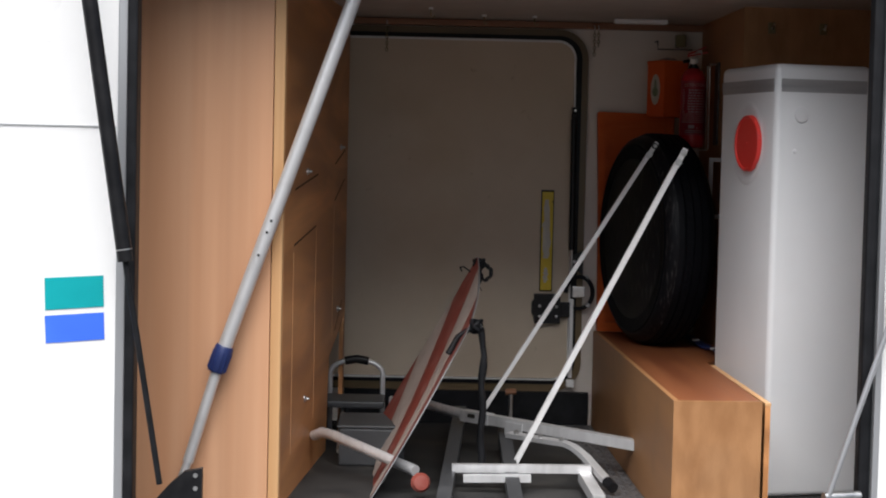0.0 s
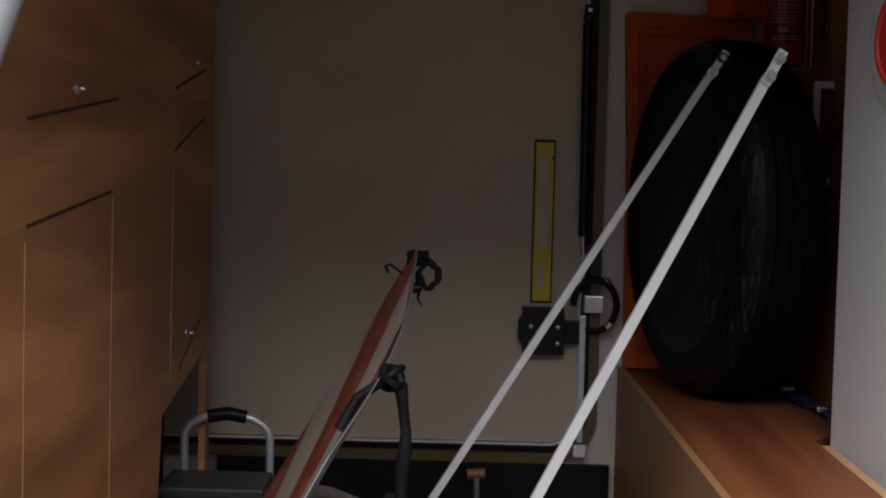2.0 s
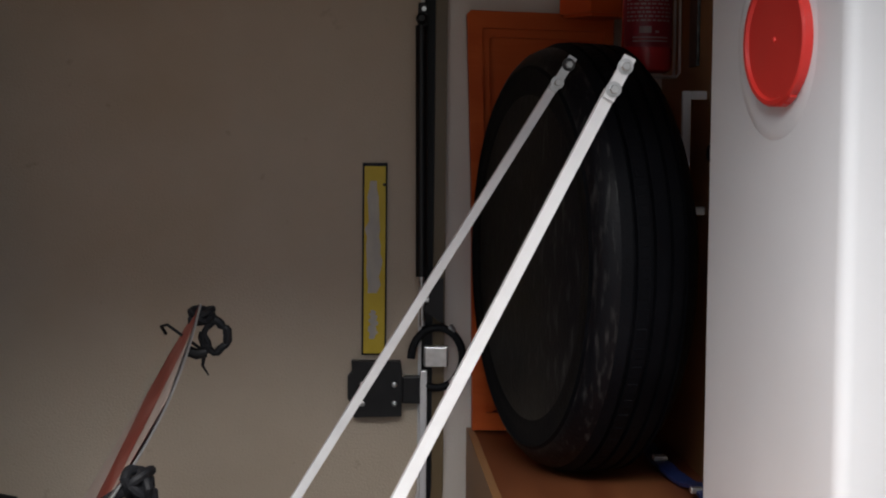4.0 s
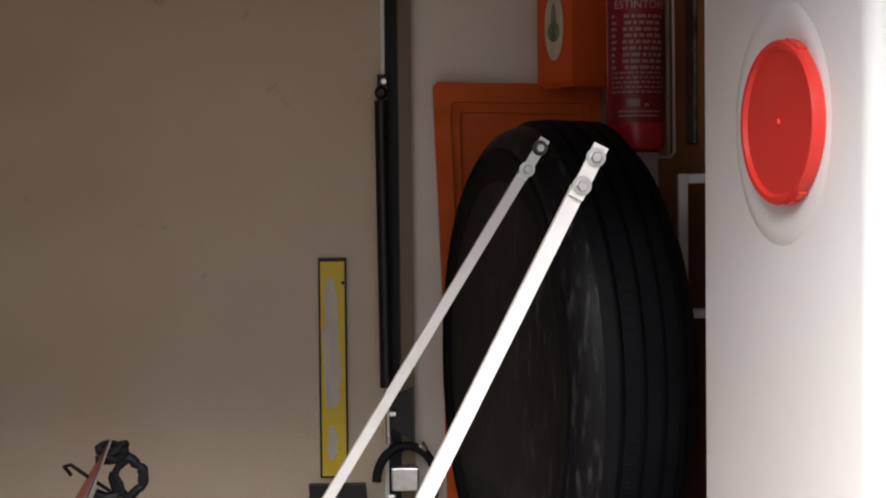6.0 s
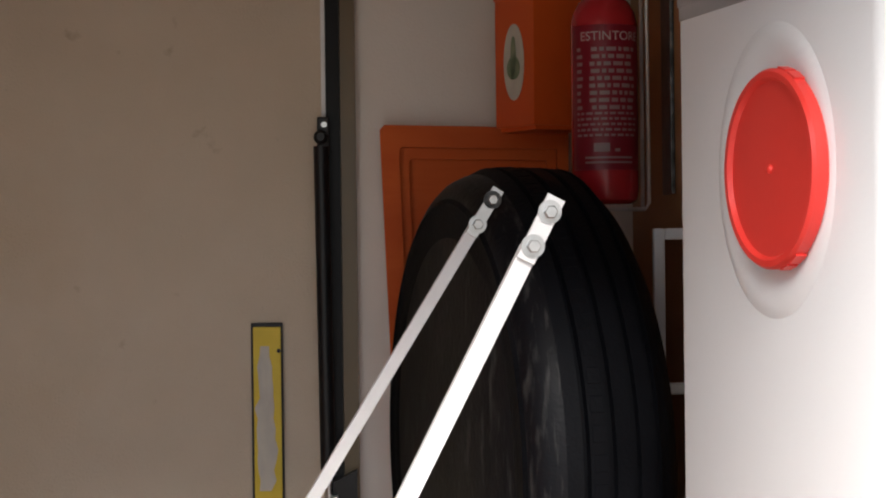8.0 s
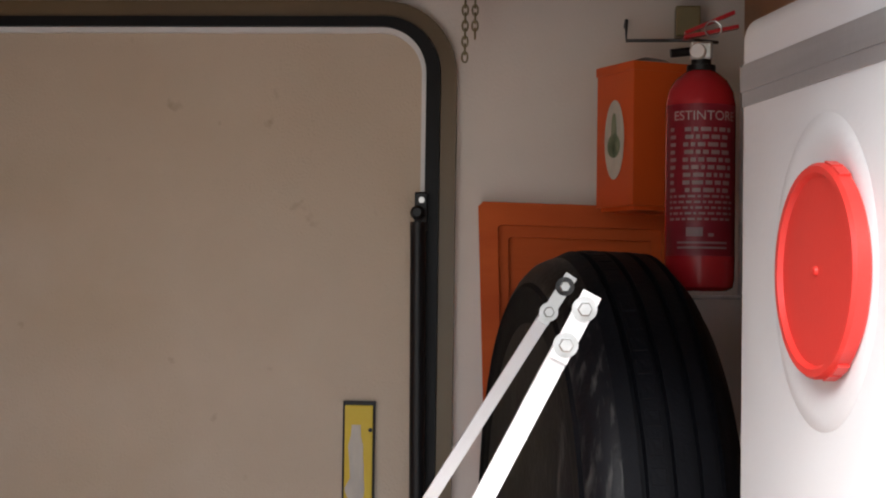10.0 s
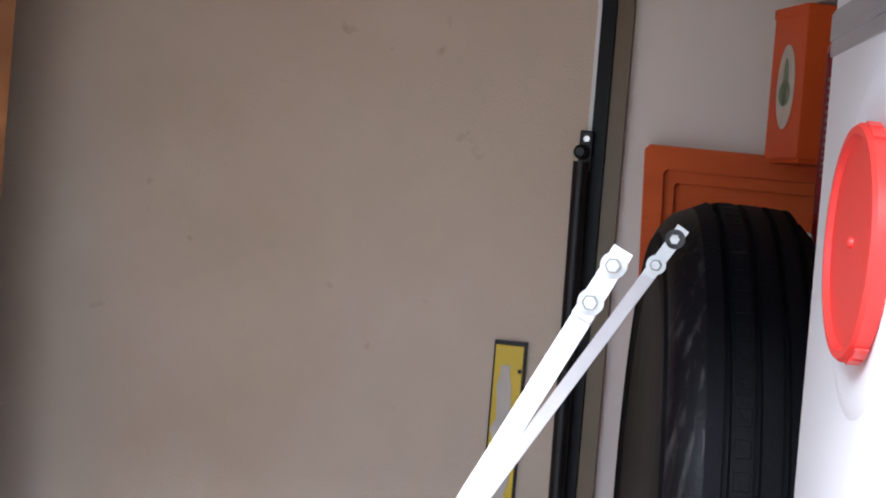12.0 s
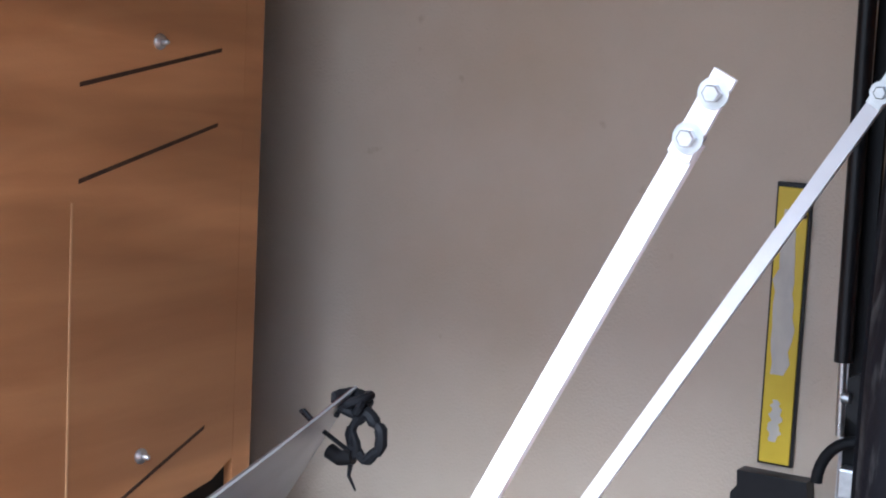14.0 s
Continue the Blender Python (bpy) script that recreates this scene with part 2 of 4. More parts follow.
def bar(p, q, wide, thick, facing, bm=None):
    """A flat bar from p to q; its broad side looks towards facing."""
    bm = bm or bmesh.new()
    p, q = Vector(p), Vector(q)
    d = (q - p).normalized()
    n = Vector(facing)
    n = (n - d * n.dot(d)).normalized()
    s = d.cross(n)
    v = [bm.verts.new(c + s * a * wide / 2 + n * b * thick / 2) for c in (p, q) for a, b in ((-1, -1), (1, -1), (1, 1), (-1, 1))]
    for f in ((0, 1, 2, 3), (7, 6, 5, 4), (0, 4, 5, 1), (1, 5, 6, 2), (2, 6, 7, 3), (3, 7, 4, 0)):
        bm.faces.new([v[i] for i in f])
    return bm


def lathe(profile, axis_point, axis_dir, seg=48, bm=None, ref=(0, 0, 1)):
    """Turns (radius, along) pairs round an axis."""
    bm = bm or bmesh.new()
    c, d = Vector(axis_point), Vector(axis_dir).normalized()
    a = d.cross(Vector(ref)).normalized() if abs(d.dot(Vector(ref))) < 0.99 else d.cross(Vector((1, 0, 0))).normalized()
    b = d.cross(a)
    rings = [[bm.verts.new(c + d * h + max(r, 1e-5) * (math.cos(2 * math.pi * k / seg) * a + math.sin(2 * math.pi * k / seg) * b)) for k in range(seg)] for r, h in profile]
    for A, B in zip(rings, rings[1:]):
        for k in range(seg):
            bm.faces.new((A[k], A[(k + 1) % seg], B[(k + 1) % seg], B[k]))
    bm.faces.new(rings[0][::-1])
    bm.faces.new(rings[-1])
    return bm


def arc(cx, cz, r, a0, a1, n=10):
    return [(cx + r * math.cos(radians(a0 + (a1 - a0) * i / n)), cz + r * math.sin(radians(a0 + (a1 - a0) * i / n))) for i in range(n + 1)]


def rounded(x0, x1, z0, z1, r, n=10):
    return arc(x1 - r, z1 - r, r, 0, 90, n) + arc(x0 + r, z1 - r, r, 90, 180, n) + arc(x0 + r, z0 + r, r, 180, 270, n) + arc(x1 - r, z0 + r, r, 270, 360, n)


def ring(inner, outer, y0, y1, bm=None):
    """A frame between two outlines with the same number of points, from y0 to y1."""
    bm = bm or bmesh.new()
    L = [[bm.verts.new((p[0], y, p[1])) for p in o] for o in (inner, outer) for y in (y0, y1)]
    n = len(inner)
    for i in range(n):
        j = (i + 1) % n
        for A, B in ((0, 1), (2, 3), (0, 2), (1, 3)):
            bm.faces.new((L[A][i], L[A][j], L[B][j], L[B][i]))
    return bm


# ---- structure ----
FLOOR, TOP, FAR, SHELF = 0.27, 1.52, 2.15, 0.568
EDGE = 0.82          # front of the partition
tagged(part("ground", box(-40, 40, -60, 60, -0.42, -0.40), M_ASPHALT), "grey asphalt yard under the vehicle", "ground", kind="structure")
tagged(part("floor", box(-1.2, 1.0, 0.50, FAR + 0.05, FLOOR - 0.04, FLOOR), M_FLOOR), "dark grey worn garage floor", "floor", kind="structure")
# front edge set back to let daylight onto the partition's front
tagged(part("ceiling", box(-1.2, 1.0, 0.80, FAR + 0.05, TOP, TOP + 0.03), M_CEIL), "grey lined ceiling of the garage locker", "ceiling", kind="structure")

# far wall with the opening of the second hatch
DX0, DX1, DZ0, DZ1 = -0.86, 0.097, 0.410, 1.462
bm = box(DX1 + 0.004, 1.0, FAR, FAR + 0.04, FLOOR, TOP)
box(-1.0, DX0 - 0.004, FAR, FAR + 0.04, FLOOR, TOP, bm)
box(DX0 - 0.004, DX1 + 0.004, FAR, FAR + 0.04, DZ1 + 0.004, TOP, bm)
box(DX0 - 0.004, DX1 + 0.004, FAR, FAR + 0.04, FLOOR, DZ0 - 0.004, bm)
tagged(part("wall_north", bm, M_WALL), "off-white wall board beside the far hatch", "wall", kind="structure")

door = thing("door_1", "closed cream hatch door with black seal", "hatch door", -0.3, FAR, DZ0, kind="structure")
part("door_panel", prism(rounded(DX0, DX1 - 0.006, DZ0 + 0.006, DZ1 - 0.006, 0.052), "y", FAR - 0.004, FAR + 0.03), M_DOOR, door, "cream textured door skin with faint stains", bevel=0.003)
part("rim", ring(rounded(DX0 - 0.002, DX1 - 0.006, DZ0 + 0.004, DZ1 - 0.006, 0.052), rounded(DX0 - 0.008, DX1 - 0.0005, DZ0, DZ1 + 0.0005, 0.056), FAR - 0.014, FAR + 0.03), M_WHITEP, door, "thin white rim")
part("seal", ring(rounded(DX0 - 0.008, DX1, DZ0 - 0.001, DZ1 + 0.001, 0.058), rounded(DX0 - 0.016, DX1 + 0.017, DZ0 - 0.0105, DZ1 + 0.0135, 0.070), FAR - 0.02, FAR + 0.03), M_SEAL, door, "black rubber seal", bevel=0.003)
frame_b = ring(rounded(DX0 - 0.0165, DX1 + 0.0175, DZ0 - 0.011, DZ1 + 0.014, 0.0705), rounded(DX0 - 0.04, DX1 + 0.037, DZ0 - 0.035, DZ1 + 0.034, 0.092), FAR - 0.014, FAR + 0.03)
part("frame", frame_b, M_TRIM, door, "olive-beige moulded frame", bevel=0.004)
tagged(part("trim", box(-0.598, 0.50, FAR - 0.03, FAR - 0.002, 1.4985, TOP - 0.002), M_COPPER, bevel=0.003), "brown wooden batten under the ceiling", "batten", kind="structure")
tagged(part("baseboard", box(-0.598, 0.16, FAR - 0.022, FAR - 0.002, FLOOR + 0.002, 0.374), M_RUBBER), "black threshold strip below the far hatch", "threshold", kind="structure")

# left partition: a closed cupboard whose side has slots, screws and a cut-away lower corner
part_w = thing("wall_west", "cherry laminate partition with cut slots and screws", "partition", -0.75, EDGE, FLOOR, kind="structure")
side = [(EDGE + 0.02, FLOOR), (1.62, FLOOR), (1.64, 0.40), (1.66, 0.53), (1.93, 0.60), (1.965, 0.622), (1.965, TOP), (EDGE + 0.02, TOP)]
PX = -0.605
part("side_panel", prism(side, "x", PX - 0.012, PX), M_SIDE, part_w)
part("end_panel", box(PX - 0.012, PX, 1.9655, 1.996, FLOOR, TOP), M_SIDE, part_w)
# added sheet, coloured near-black in place of the shade behind the cut corner
part("lining", box(-0.74, -0.72, 1.1, 2.12, FLOOR, 0.8), M_DARK, part_w, "near-black sheet standing in for the shaded hollow behind the cut corner")
part("front_panel", box(-1.03, -0.632, EDGE, EDGE + 0.018, FLOOR, TOP), M_FACE, part_w, "pale cherry front face", bevel=0.001)
part("lip", box(-0.630, PX, EDGE - 0.003, EDGE + 0.019, FLOOR, TOP), M_LIP, part_w, "lighter solid edging", bevel=0.003)
# closing board, its near-black colour stands in for shade beside the jamb
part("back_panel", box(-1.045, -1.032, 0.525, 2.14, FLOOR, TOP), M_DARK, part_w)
SLOTS = [((0.99, 1.008), (1.375, 1.042)), ((0.99, 0.874), (1.352, 0.907)), ((1.715, 1.068), (1.925, 1.108)), ((1.716, 0.965), (1.922, 1.022)), ((1.762, 0.590), (1.915, 0.665))]
for (y0, z0), (y1, z1) in SLOTS:
    part("slot", prism([(y0, z0), (y1, z1), (y1 + 0.001, z1 + 0.0045), (y0, z0 + 0.005)], "x", PX - 0.001, PX + 0.0008), M_CUT, part_w, "narrow dark saw cut")
for y0, z0, z1 in ((0.985, 0.37, 0.858), (1.36, 0.40, 0.90), (1.706, 0.58, 0.945)):
    part("groove", box(PX - 0.001, PX + 0.0007, y0, y0 + 0.0025, z0, z1), M_LIP, part_w, "thin pale scored line")
for y, z in ((1.185, 1.053), (1.828, 1.118), (1.205, 0.474), (1.815, 0.650)):
    s = part("screw", lathe([(0.009, 0), (0.009, 0.002), (0.006, 0.005), (0.0045, 0.006)], (PX, y, z), (1, 0, 0), 16), M_ZINC, part_w, smooth=True)
    part("tip", lathe([(0.0035, 0), (0.0035, 0.005), (0.002, 0.007)], (PX + 0.006, y, z), (1, 0, 0), 10), M_ZINC, s, smooth=True)

# the partition splays outwards towards the open hatch
for ob in [q for p in part_w.children for q in (p, *p.children)]:
    for v in ob.data.vertices:
        v.co.x -= 0.09 * (1.9 - v.co.y)

# right side: raised shelf, brown wall and the niche of the tank
shelf = thing("shelf", "raised reddish wood laminate platform over the wheel arch", "platform", 0.35, 1.5, FLOOR, kind="structure")
part("top", prism([(0.184, FAR - 0.002), (0.197, 0.65), (0.385, 0.66), (0.392, 1.39), (0.484, 1.505), (0.484, FAR - 0.002)], "z", SHELF - 0.016, SHELF - 0.003), M_SHELF, shelf, "dark reddish laminate top")
part("side_board", prism([(0.172, FAR - 0.002), (0.185, 0.64), (0.197, 0.64), (0.184, FAR - 0.002)], "z", FLOOR, SHELF), M_WOODR, shelf, "brown laminate side board", bevel=0.001)
part("front_board", prism([(0.197, 0.64), (0.385, 0.65), (0.385, 0.66), (0.197, 0.65)], "z", FLOOR, SHELF), M_WOODR, shelf)
wall_r = [(0.485, 1.50), (0.485, FAR), (0.51, FAR), (0.51, 1.525), (1.0, 1.525), (1.0, 1.50)]
tagged(part("wall_east", prism(wall_r, "z", FLOOR, TOP), M_WOODR), "brown wood laminate wall behind the tank", "wall", kind="structure")
tagged(part("wall_niche", box(0.96, 1.0, 0.64, 1.50, FLOOR, TOP), M_WOODR), "brown wood laminate wall beside the tank", "wall", kind="structure")
fascia = thing("trim_board", "low cherry laminate board holding the tank", "retaining board", 0.36, 1.1, FLOOR, kind="structure")
part("board", prism([(0.396, 1.365), (0.396, 0.67), (0.408, 0.67), (0.408, 1.365)], "z", FLOOR, 0.556), M_SIDE, fascia)
part("edging", prism([(0.395, 1.366), (0.395, 0.669), (0.409, 0.669), (0.409, 1.366)], "z", 0.5565, 0.562), M_LIP, fascia, "pale edging")

# outer skin of the vehicle round the open hatch
body = thing("wall_south", "glossy white coachwork round the open hatch", "vehicle body", -1.6, 0.7, 0.0, kind="structure")
part("left_skin", box(-3.2, -1.026, 0.48, 0.52, -0.05, 2.7), M_BODY, body)
part("seam", box(-3.2, -1.03, 0.4775, 0.4792, 1.144, 1.1465), M_GREYEDGE, body, "fine panel seam")
part("left_edging", box(-1.026, -1.006, 0.472, 0.52, 0.25, 1.75), M_GREYEDGE, body, "grey aluminium edging", bevel=0.003)
part("left_seal", box(-1.006, -0.984, 0.46, 0.517, 0.27, 1.70), M_RUBBER, body, "black rubber hatch seal", bevel=0.006)
part("right_skin", box(0.632, 3.2, 0.59, 0.63, -0.05, 2.7), M_BODY, body)
part("right_edging", box(0.618, 0.632, 0.585, 0.63, 0.25, 1.75), M_GREYEDGE, body, "grey aluminium edging", bevel=0.003)
part("right_seal", box(0.592, 0.618, 0.60, 0.642, 0.27, 1.70), M_RUBBER, body, "black rubber hatch seal", bevel=0.008)
part("lintel", prism([(-1.026, 0.48), (0.632, 0.59), (0.632, 0.63), (-1.026, 0.52)], "z", 1.66, 2.7), M_BODY, body)
part("lintel_seal", prism([(-0.984, 0.49), (0.592, 0.60), (0.592, 0.635), (-0.984, 0.525)], "z", 1.63, 1.66), M_RUBBER, body)
# two unseen boards, added to close the gap over the set-back ceiling
part("header", box(-1.2, 1.0, 0.78, 0.7985, TOP, 1.678), M_CEIL, body, "unseen grey board added to close the gap above the ceiling edge")
part("soffit", box(-1.2, 1.0, 0.64, 0.7985, 1.68, 1.70), M_CEIL, body, "unseen grey board added to close the gap behind the hatch head")
part("sill", prism([(-1.026, 0.46), (0.632, 0.57), (0.632, 0.61), (-1.026, 0.50)], "z", -0.05, FLOOR - 0.042), M_BODY, body)
part("end_skin", box(-3.24, -3.2, 0.48, 2.3, -0.05, 2.74), M_BODY, body)
part("end_skin", box(3.2, 3.24, 0.48, 2.3, -0.05, 2.74), M_BODY, body)
part("roof", box(-3.2, 3.2, 0.48, 2.3, 2.7, 2.74), M_BODY, body)
part("far_skin", box(-3.2, 3.2, 2.26, 2.3, -0.05, 2.7), M_BODY, body)


# ---- things on the far hatch ----
def reflective_strip():
    t = thing("marker_strip", "yellow marker strip, partly peeled, on the hatch door", "marker strip", 0.019, FAR - 0.004, 0.69)
    part("backing", box(-0.001, 0.039, FAR - 0.011, FAR - 0.0045, 0.688, 1.001), M_BLACKP, t, "thin black border", bevel=0.001)
    part("face", box(0.002, 0.0365, FAR - 0.014, FAR - 0.0115, 0.691, 0.996), M_YELLOW, t, bevel=0.0008)
    rnd = random.Random(4)
    for z0, z1, wide in ((0.715, 0.762, 0.007), (0.79, 0.972, 0.012)):
        L, R = [], []
        n = 14
        for i in range(n + 1):
            z = z0 + (z1 - z0) * i / n
            w = wide * (0.35 + 0.65 * math.sin(math.pi * min(1, 0.15 + 0.8 * i / n))) * rnd.uniform(0.75, 1.15)
            c = 0.0175 + rnd.uniform(-0.0025, 0.0025)
            L.append((max(0.0025, c - w), z))
            R.append((min(0.036, c + w), z))
        part("peeled_patch", prism(L + R[::-1], "y", FAR - 0.0148, FAR - 0.0142), M_PEEL, t, "pale worn patch")
    part("pin", lathe([(0.0025, 0), (0.0025, 0.003)], (0.034, FAR - 0.0142, 0.966), (0, -1, 0), 10), M_BLACKP, t)


def door_strut():
    t = thing("gas_strut", "black gas strut folded along the hatch door edge", "gas strut", 0.09, FAR - 0.02, 0.72)
    part("cylinder", tube([(0.088, FAR - 0.038, 1.224), (0.092, FAR - 0.036, 0.822)], 0.0095, 16), M_BLACKP, t, smooth=True)
    part("rod", tube([(0.092, FAR - 0.036, 0.823), (0.094, FAR - 0.034, 0.742)], 0.0045, 12), M_ZINC, t, "bright steel rod", smooth=True)
    part("upper_bracket", box(0.083, 0.0985, FAR - 0.034, FAR - 0.0095, 1.214, 1.261), M_BLACKP, t, bevel=0.002)
    part("upper_joint", lathe([(0.009, 0), (0.009, 0.008), (0.005, 0.012), (0.005, 0.016)], (0.088, FAR - 0.036, 1.235), (0, -1, 0), 16), M_BLACKP, t, smooth=True)
    part("bolt", lathe([(0.004, 0), (0.004, 0.003)], (0.092, FAR - 0.034, 1.251), (0, -1, 0), 6), M_ZINC, t)
    part("lower_bracket", prism([(0.098, 0.805), (0.128, 0.82), (0.128, 0.745), (0.098, 0.765)], "y", FAR - 0.034, FAR - 0.0205), M_BLACKP, t, bevel=0.002)
    part("lower_joint", lathe([(0.006, 0), (0.006, 0.008), (0.004, 0.010)], (0.104, FAR - 0.04, 0.785), (-1, 0, 0), 16), M_ZINC, t, smooth=True)
    return t


def latch():
    t = thing("hatch_lock", "black hatch lock plate with silver screws", "lock", 0.04, FAR - 0.004, 0.58)
    part("plate", prism([(-0.018, 0.672), (0.062, 0.672), (0.064, 0.655), (0.064, 0.582), (-0.014, 0.580), (-0.017, 0.60), (-0.024, 0.612), (-0.024, 0.646), (-0.017, 0.655)], "y", FAR - 0.028, FAR - 0.0045), M_BLACKP, t, bevel=0.003)
    part("bolt_arm", box(0.064, 0.098, FAR - 0.03, FAR - 0.012, 0.603, 0.648), M_BLACKP, t, bevel=0.003)
    for x, z in ((0.0, 0.635), (0.052, 0.634), (0.052, 0.603), (0.0, 0.603)):
        part("screw", lathe([(0.0045, 0), (0.0045, 0.002), (0.003, 0.003)], (x, FAR - 0.0285, z), (0, -1, 0), 12), M_ZINC, t, smooth=True)
    return t


def cable_loop():
    t = thing("cable_loop", "black hose loop with silver crimp at the door edge", "hose", 0.13, FAR - 0.03, 0.63)
    pts = [(0.125 + 0.042 * math.cos(radians(a)), FAR - 0.034 - 0.010 * math.sin(radians(a / 2)), 0.681 + 0.05 * math.sin(radians(a))) for a in range(-120, 185, 12)]
    part("hose", tube(pts, 0.0065, 12), M_RUBBER, t, smooth=True)
    part("sleeve", box(0.104, 0.143, FAR - 0.042, FAR - 0.0205, 0.667, 0.700), M_ZINC, t, "dull silver clamp", bevel=0.003)
    part("collar", lathe([(0.0085, 0), (0.0085, 0.012)], (0.150, FAR - 0.036, 0.722), (-0.6, 0, 0.8), 14), M_ZINC, t, smooth=True)
    part("collar", lathe([(0.0085, 0), (0.0085, 0.012)], (0.150, FAR - 0.036, 0.638), (0.6, 0, 0.8), 14), M_ZINC, t, smooth=True)
    part("edge_rod", box(0.098, 0.110, FAR - 0.032, FAR - 0.0205, 0.415, 0.66), M_ALU, t, "aluminium edge rod", bevel=0.002)
    part("foot", box(0.092, 0.118, FAR - 0.034, FAR - 0.0205, 0.386, 0.41), M_WHITEP, t, bevel=0.003)
    return t


def chain(x, z0, z1, name_label):
    t = thing("hanging_chain", name_label, "chain", x, FAR - 0.05, z0)
    part("hook", tube([(x, FAR - 0.031, TOP - 0.012), (x, FAR - 0.05, TOP - 0.012), (x, FAR - 0.056, TOP - 0.02), (x, FAR - 0.05, z1 - 0.002)], 0.0015, 8), M_ZINC, t)
    k, z = 0, z1
    while z > z0:
        ring_p = [((x + 0.0035 * math.cos(a)) if k % 2 else x, FAR - 0.05 + (0 if k % 2 else 0.0035 * math.cos(a)), z - 0.005 + 0.0065 * math.sin(a)) for a in [2 * math.pi * i / 12 for i in range(12)]]
        part("link", tube(ring_p, 0.0012, 6, closed=True), M_BRASS, t)
        k, z = k + 1, z - 0.0095


reflective_strip()
door_strut().location += Vector((0.003, 0, -0.003))
latch().location += Vector((0.001, 0, 0.008))
cable_loop().location += Vector((-0.004, 0, 0.006))
chain(0.146, 1.424, 1.492, "thin brass chain hanging beside the hatch")
chain(0.158, 1.446, 1.492, "thin brass chain hanging beside the hatch")
chain(-0.488, 1.424, 1.492, "thin brass chain hanging over the hatch door")


# ---- spare tyre on the shelf ----
def tyre():
    cx, cy, R, W = 0.305, 1.812, 0.312, 0.150
    cz = SHELF + R - 0.002
    t = thing("spare_tyre", "worn black spare tyre standing upright on the shelf", "tyre", cx, cy, SHELF)
    ax = Vector((math.cos(radians(13)), math.sin(radians(13)), 0))
    h, k = W / 2, W / 0.168
    prof = [(0.20, -h + 0.045 * k), (0.205, -h + 0.012 * k), (0.225, -h + 0.002 * k), (0.25, -h - 0.001 * k), (0.268, -h + 0.0 * k), (0.272, -h - 0.003 * k), (0.277, -h + 0.001 * k), (0.288, -h + 0.008 * k), (0.297, -h + 0.018 * k), (0.302, -h + 0.032 * k)]
    grooves = [g * k for g in (-0.030, -0.001, 0.026, 0.049)]
    for g in grooves:
        prof += [(0.3105 - 0.9 * g * g, g - 0.0035), (0.3035 - 0.9 * g * g, g - 0.0024), (0.3035 - 0.9 * g * g, g + 0.0024), (0.3105 - 0.9 * g * g, g + 0.0035)]
    prof += [(r, -a) for r, a in prof[:10][::-1]]
    part("carcass", lathe(prof, (cx, cy, cz), ax, 96), M_TYRE, t, smooth=True)
    rim = [(0.06, -0.02), (0.10, -0.03), (0.15, -0.045), (0.17, -0.06), (0.198, -0.075), (0.206, -0.078), (0.206, -0.072), (0.2, 0.07), (0.06, 0.06)]
    part("rim", lathe([(r, a * k) for r, a in rim], (cx, cy, cz), ax, 48), M_TYRE, t, "dirty black steel rim", smooth=True)
    # shoulder lugs, each a block of its own
    up = Vector((0, 0, 1))
    side_v = ax.cross(up)
    n = 72
    for s in (-1,):
        me = None
        for i in range(n):
            a = 2 * math.pi * i / n
            rot = Matrix.Translation((cx, cy, cz)) @ Matrix.Rotation(a, 4, ax)
            if me is None:
                bm = bmesh.new()
                p = ax * (s * 0.0065 * k) + up * 0.3068
                q = ax * (s * 0.0235 * k) + up * 0.3062
                bar(p, q, 0.017, 0.0085, up, bm)
                bmesh.ops.bevel(bm, geom=bm.edges[:], offset=0.0012, segments=1, affect="EDGES")
                bmesh.ops.recalc_face_normals(bm, faces=bm.faces)
                me = bpy.data.meshes.new("lug")
                bm.to_mesh(me)
                bm.free()
                me.materials.append(M_TYRE)
            ob = new("lug", me)
            ob.matrix_world = rot
            ob.parent = t
            ob.matrix_parent_inverse = t.matrix_world.inverted()
    part("worn_shoulder", lathe([(0.279, -h + 0.0008 * k), (0.288, -h + 0.0072 * k), (0.297, -h + 0.0172 * k), (0.3022, -h + 0.031 * k), (0.3045, -h + 0.040 * k), (0.300, -h + 0.0395 * k), (0.28, -h + 0.004 * k)], (cx, cy, cz), ax, 96), M_WORN, t, "scuffed grey shoulder band", smooth=True)
    t.scale = (0.972, 0.972, 0.985)


tyre()


# ---- orange tray and first-aid box behind the tyre ----
def orange_tray():
    t = thing("levelling_ramp", "orange moulded plastic ramp leaning on the wall", "ramp", 0.27, FAR - 0.02, SHELF)
    out = [(0.164, 1.241), (0.170, 1.247), (0.40, 1.241), (0.40, SHELF + 0.001), (0.180, SHELF + 0.001), (0.174, 0.97)]
    inn = [(0.188, 1.215), (0.192, 1.219), (0.385, 1.215), (0.385, SHELF + 0.03), (0.202, SHELF + 0.03), (0.196, 0.96)]
    part("rim", ring(inn, out, FAR - 0.036, FAR - 0.004), M_ORANGED, t, bevel=0.004, smooth=True)
    inn2 = [(x + 0.012 if x < 0.3 else x - 0.012, z - 0.014 if z > 1 else z) for x, z in inn]
    part("step", ring(inn2, [(x, z) for x, z in inn], FAR - 0.026, FAR - 0.004), M_ORANGED, t, bevel=0.003, smooth=True)
    part("panel", prism(inn2, "y", FAR - 0.016, FAR - 0.004), M_ORANGED, t)


